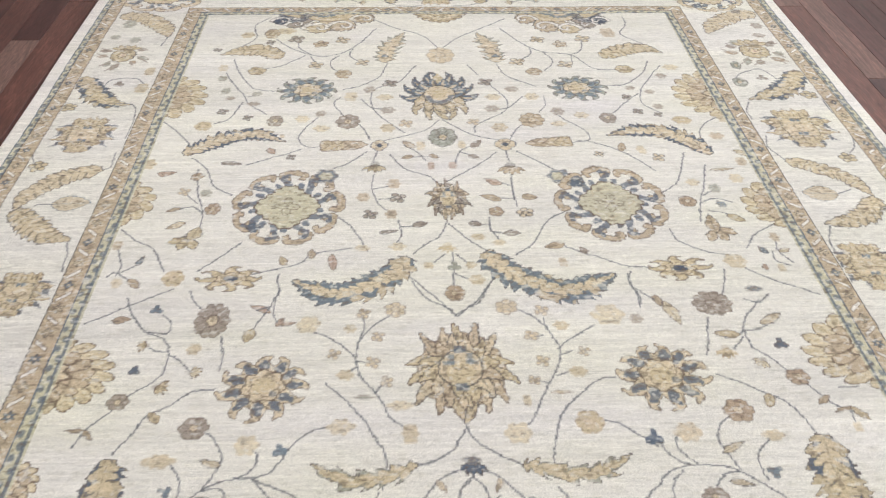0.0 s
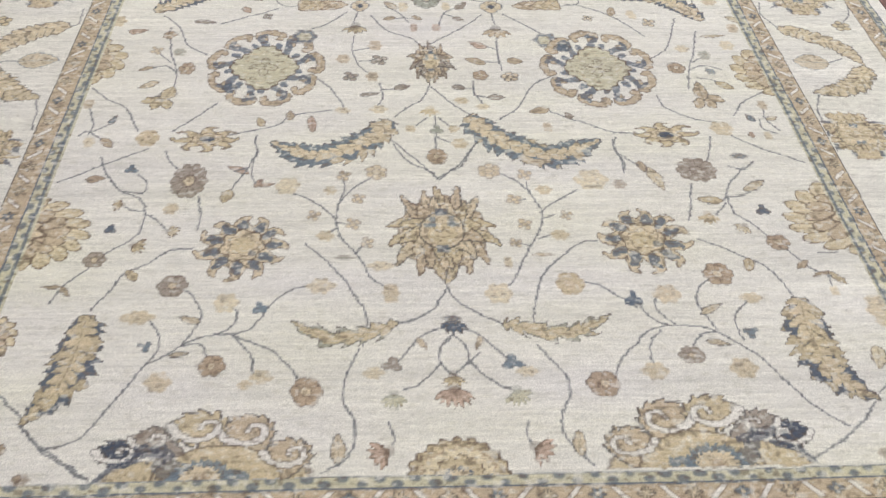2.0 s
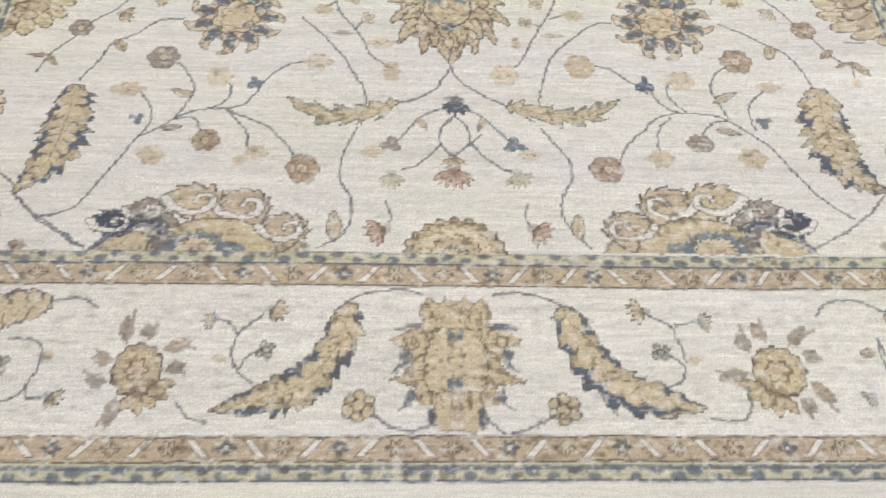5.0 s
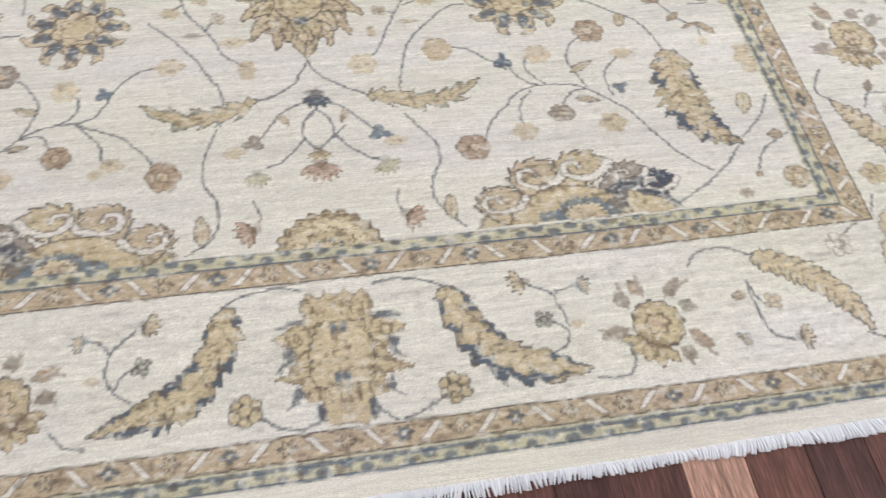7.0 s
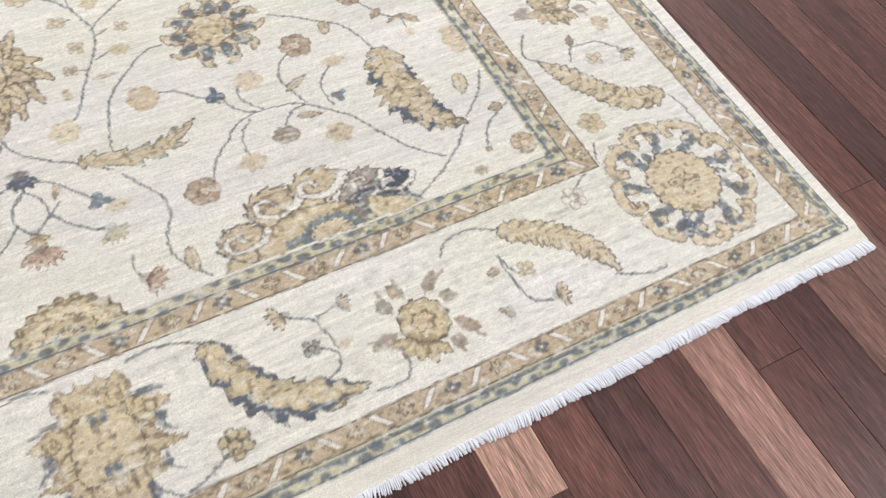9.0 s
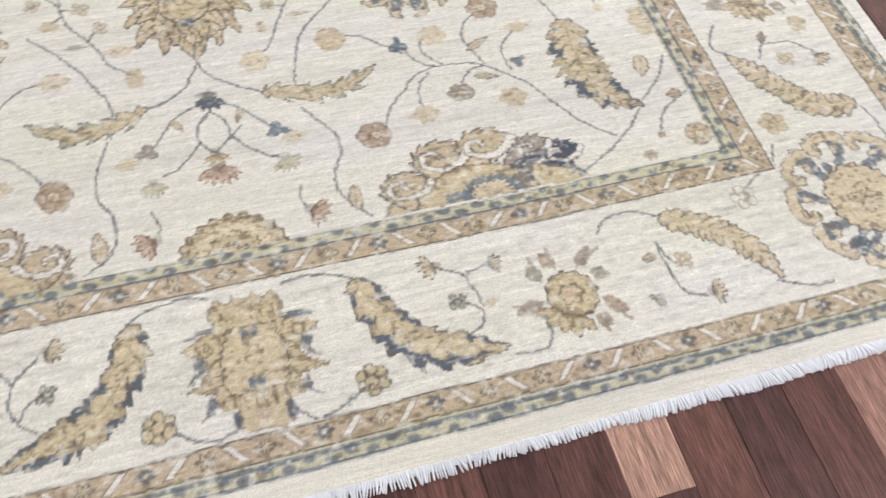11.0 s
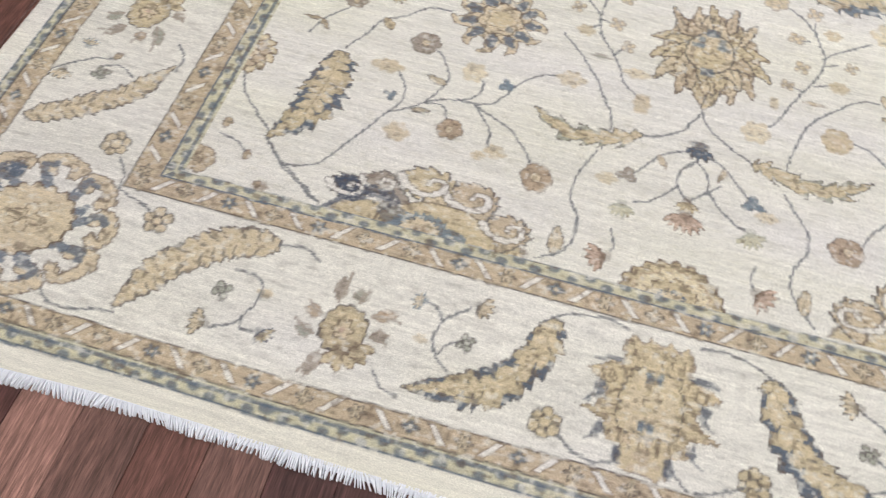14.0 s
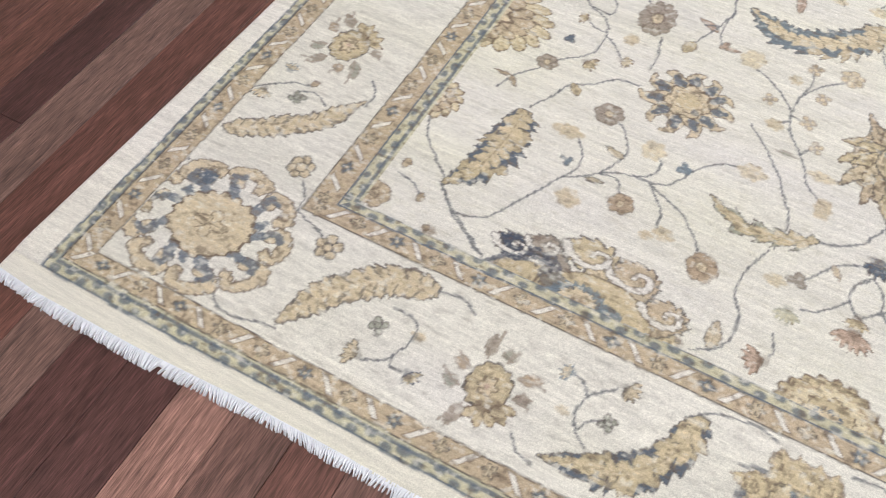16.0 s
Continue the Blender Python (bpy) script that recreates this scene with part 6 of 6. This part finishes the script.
# ---- knots to wool ----
KNOT = rng.standard_normal((NY, NX))
KNOT = 0.6 * KNOT + 0.5 * smooth_noise(0.011, 0.0033, 13)
PLAIN = ((GY < -0.954) | (GY > 2.786))[:, None]
DYE *= (1 + np.where(PLAIN, 0.035, 0.065) * KNOT)[..., None]
DYE *= (1 - np.where(PLAIN, 0.03, 0.10) * np.clip(smooth_noise(0.030, 0.0034, 14) - 1.15, 0, 1) * np.clip(smooth_noise(0.4, 0.2, 15) + 0.6, 0, 1))[..., None]
DYE *= 1 + 0.018 * smooth_noise(0.30, 0.10, 16)[..., None] * np.array((0.2, 0.3, -0.8))
DYE *= (1 + 0.03 * smooth_noise(0.35, 0.012, 11) + 0.02 * smooth_noise(0.6, 0.06, 12))[..., None]
DYE = np.clip(DYE, 0.0, 0.95)
dist = np.minimum(GX - XE0, XE1 - GX)[None, :] + 0 * GY[:, None]
roll = np.clip(dist / 0.010, 0, 1)
low = np.minimum(GY - YE0, YE1 - GY)[:, None] + 0 * GX[None, :]
flat = np.clip((low - 0.040) / 0.014, 0, 1)
Z = 0.001 + (THICK - 0.001) * np.sqrt(1 - (1 - roll) ** 2) * (0.45 + 0.55 * flat)
Z += flat * roll * (0.00030 * KNOT + 0.0005 * smooth_noise(0.02, 0.006, 21)) + roll * 0.0010 * smooth_noise(0.30, 0.30, 22)
ease = np.clip(-GY / 0.9, 0, 1)[:, None] ** 1.2
SX = GX[None, :] + 0.002 * smooth_noise(0.5, 0.5, 23)
SX = SX - 0.026 * ease * np.clip(1 - (GX - XE0) / 0.055, 0, 1)[None, :] - 0.020 * ease * np.clip(1 - (XE1 - GX) / 0.055, 0, 1)[None, :]
SY = GY[:, None] + 0.002 * smooth_noise(0.5, 0.5, 24)


def end_shift(x):
    """How the near end strays from a straight line."""
    return 0.010 * np.clip((x - 0.5) / 0.8, 0, 1) - 0.010 * np.clip((-0.95 - x) / 0.25, 0, 1) * np.clip((x + 1.56) / 0.12, 0, 1)


SY = SY + end_shift(GX)[None, :] * np.clip((-0.93 - GY) / 0.06, 0, 1)[:, None]

rug = new("area_rug")
tagged(rug, "large ivory hand-knotted wool rug with gold and blue palmettes", "rug")
cells = PART[:-1, :-1].ravel()
order = np.argsort(cells, kind="stable")
cuts = np.searchsorted(cells[order], np.arange(len(PARTS) + 1))
made = {}
flatZ, flatX, flatY, flatC = Z.ravel(), SX.ravel(), SY.ravel(), DYE.reshape(-1, 3)
for i, (name, label, parent) in enumerate(PARTS):
    ids = order[cuts[i]:cuts[i + 1]]
    if len(ids) < 4:
        continue
    r, c = np.divmod(ids, NX - 1)
    a = r * NX + c
    quads = np.stack([a, a + 1, a + NX + 1, a + NX], 1)
    used, inv = np.unique(quads.ravel(), return_inverse=True)
    me = bpy.data.meshes.new(name)
    me.vertices.add(len(used)), me.loops.add(len(inv)), me.polygons.add(len(ids))
    me.vertices.foreach_set("co", np.stack([flatX[used], flatY[used], flatZ[used]], 1).astype(np.float32).ravel())
    me.loops.foreach_set("vertex_index", inv.astype(np.int32))
    me.polygons.foreach_set("loop_start", np.arange(0, len(inv), 4, dtype=np.int32))
    dye = me.attributes.new("dye", "FLOAT_COLOR", "POINT")
    dye.data.foreach_set("color", np.concatenate([flatC[used], np.ones((len(used), 1))], 1).astype(np.float32).ravel())
    me.update(calc_edges=True)
    me.shade_smooth()
    me.materials.append(WOOL)
    ob = new(name, me)
    made[i] = ob
    ob.parent = rug if parent < 0 else made[parent]
    if label:
        tagged(ob, label)


# ---- fringe ----
def fringe(y, way):
    """Cotton warp ends: a white overcast edge from which short strands lie on the floor."""
    r = np.random.default_rng(31 + way)
    verts, faces = [], []
    x, slant = XE0 - (0.022 if way < 0 else 0), 0.0
    while x < XE1 - (0.027 if way < 0 else 0.006):
        torn = -1.136 < x < -1.126
        y0 = y + (float(end_shift(x)) if way < 0 else 0)
        slant = 0.90 * slant + r.normal(0, 0.0022)
        lean = 0.003 + slant + r.normal(0, 0.0016)
        length = 0.0215 + r.normal(0, 0.0013) + 0.0025 * math.sin(x * 9.3) + 0.002 * math.sin(x * 31)
        wid = 0.0019 + r.normal(0, 0.0003)
        lift = 0.0022 * r.random()
        b = len(verts)
        for k, (t, h) in enumerate(((-0.14, 0.0062), (0.06, 0.0070), (0.40, 0.0072), (0.75, 0.0062), (1.0, 0.0042))):
            px, py, ww = x + lean * t, y0 + way * length * t, wid * (1.15, 1.1, 1.0, 0.85, 0.65)[k]
            verts += [(px - ww, py, 0.0008), (px - ww * 0.62, py, h + lift), (px + ww * 0.62, py, h + lift + 0.0004), (px + ww, py, 0.0008)]
        for k in range(4):
            for j in range(3):
                q = b + 4 * k + j
                faces.append((q, q + 1, q + 5, q + 4) if way > 0 else (q, q + 4, q + 5, q + 1))
        faces.append((b + 16, b + 17, b + 18, b + 19))
        x += 0.0037 + r.normal(0, 0.0005) + (0.012 if torn else 0) + (0.004 * r.random() if r.random() < 0.12 else 0)
    # overcast edge under the strands
    steps = 160
    b = len(verts)
    for i in range(steps + 1):
        px = XE0 - (0.022 if way < 0 else 0) + (XE1 - 0.006 - XE0) * i / steps
        y0 = y + (float(end_shift(px)) if way < 0 else 0)
        verts += [(px, y0 - way * 0.004, 0.0052), (px, y0 + way * 0.006, 0.0042), (px, y0 + way * 0.009, 0.0006)]
    for i in range(steps):
        for j in (0, 1):
            q = b + 3 * i + j
            faces.append((q, q + 1, q + 4, q + 3) if way < 0 else (q, q + 3, q + 4, q + 1))
    ob = mesh_object("fringe", verts, faces, COTTON, rug, "short white cotton fringe of warp ends")
    tagged(ob, kind="stuff")


fringe(YE0, -1)
fringe(YE1, 1)

# ---- floor planks ----
# tone of the boards that lie beside the rug, by column edge; the others follow their own chance
TONES = {-2.028: 0.42, -1.909: 0.08, -1.790: 0.62, -1.670: 0.40, -1.550: 0.45, -1.431: 0.62, -1.311: 0.22, -1.192: 0.18, -1.072: 0.84, -0.953: 0.58, -0.833: 0.46,
         0.553: 0.97, 0.668: 0.40, 0.784: 0.16, 0.899: 0.34, 1.014: 0.92, 1.130: 0.30, 1.245: 0.12, 1.591: 0.38, 1.706: 0.06, 1.822: 0.34, 1.937: 0.12, 2.053: 0.28, 2.168: 0.08}


def plank_mesh(width, length):
    g, e = 0.0006, 0.0014
    w, l = width / 2 - g, length / 2 - g
    v = [(-w, -l, -0.004), (w, -l, -0.004), (w, l, -0.004), (-w, l, -0.004),
         (-w, -l, -0.0007), (w, -l, -0.0007), (w, l, -0.0007), (-w, l, -0.0007),
         (-w + e, -l + e, 0), (w - e, -l + e, 0), (w - e, l - e, 0), (-w + e, l - e, 0)]
    f = [(8, 9, 10, 11)]
    for k in range(4):
        n = (k + 1) % 4
        f += [(k, n, 4 + n, 4 + k), (4 + k, 4 + n, 8 + n, 8 + k)]
    return v, f


prng = random.Random(5)
shared = {}
rest_v, rest_f = [], []
edge = -1.909 - 0.1195 * 19
while edge < X1 - 0.02:
    width = 0.1195 if edge < -0.84 else 0.1153
    x = edge + width / 2
    tone = min(TONES.items(), key=lambda it: abs(it[0] - edge))
    tone = tone[1] if abs(tone[0] - edge) < 0.03 else None
    edge += width
    if x - width / 2 < X0:
        continue
    y = Y0 - prng.random() * 1.2
    while y < Y1:
        length = prng.choice((1.2, 1.5, 1.8, 2.1))
        if 0.5 < x < 0.65 and y < -1.4 and y + length > -1.6:
            length = -1.148 - y
        start, y = max(y, Y0), y + length
        length = min(y, Y1) - start
        if length < 0.02:
            continue
        my = start + length / 2
        if -2.75 < x < 2.85 and -2.2 < my < 3.4:
            key = (round(width, 4), round(length, 3))
            if key not in shared:
                shared[key] = bpy.data.meshes.new("plank")
                pv, pf = plank_mesh(width, length)
                shared[key].from_pydata(pv, [], pf)
                shared[key].materials.append(WOOD)
            ob = new("plank", shared[key])
            ob.parent = floor
            ob.location = (x, my, prng.uniform(-0.0003, 0.0002) - 0.0002)
            pick = prng.choice((0.08, 0.18, 0.28, 0.4, 0.55))
            if tone is not None and -1.8 < my < 1.6:
                pick = tone if not (0.5 < x < 0.65 and my < -1.2) else 0.3
            ob.color = (min(1, max(0, pick + prng.uniform(-0.04, 0.04))), 0, 0, 1)
        else:
            pv, pf = plank_mesh(width, length)
            b = len(rest_v)
            rest_v += [(px + x, py + my, pz) for px, py, pz in pv]
            rest_f += [tuple(i + b for i in q) for q in pf]
tagged(mesh_object("plank_rest", rest_v, rest_f, WOOD_FAR, floor), kind="stuff")
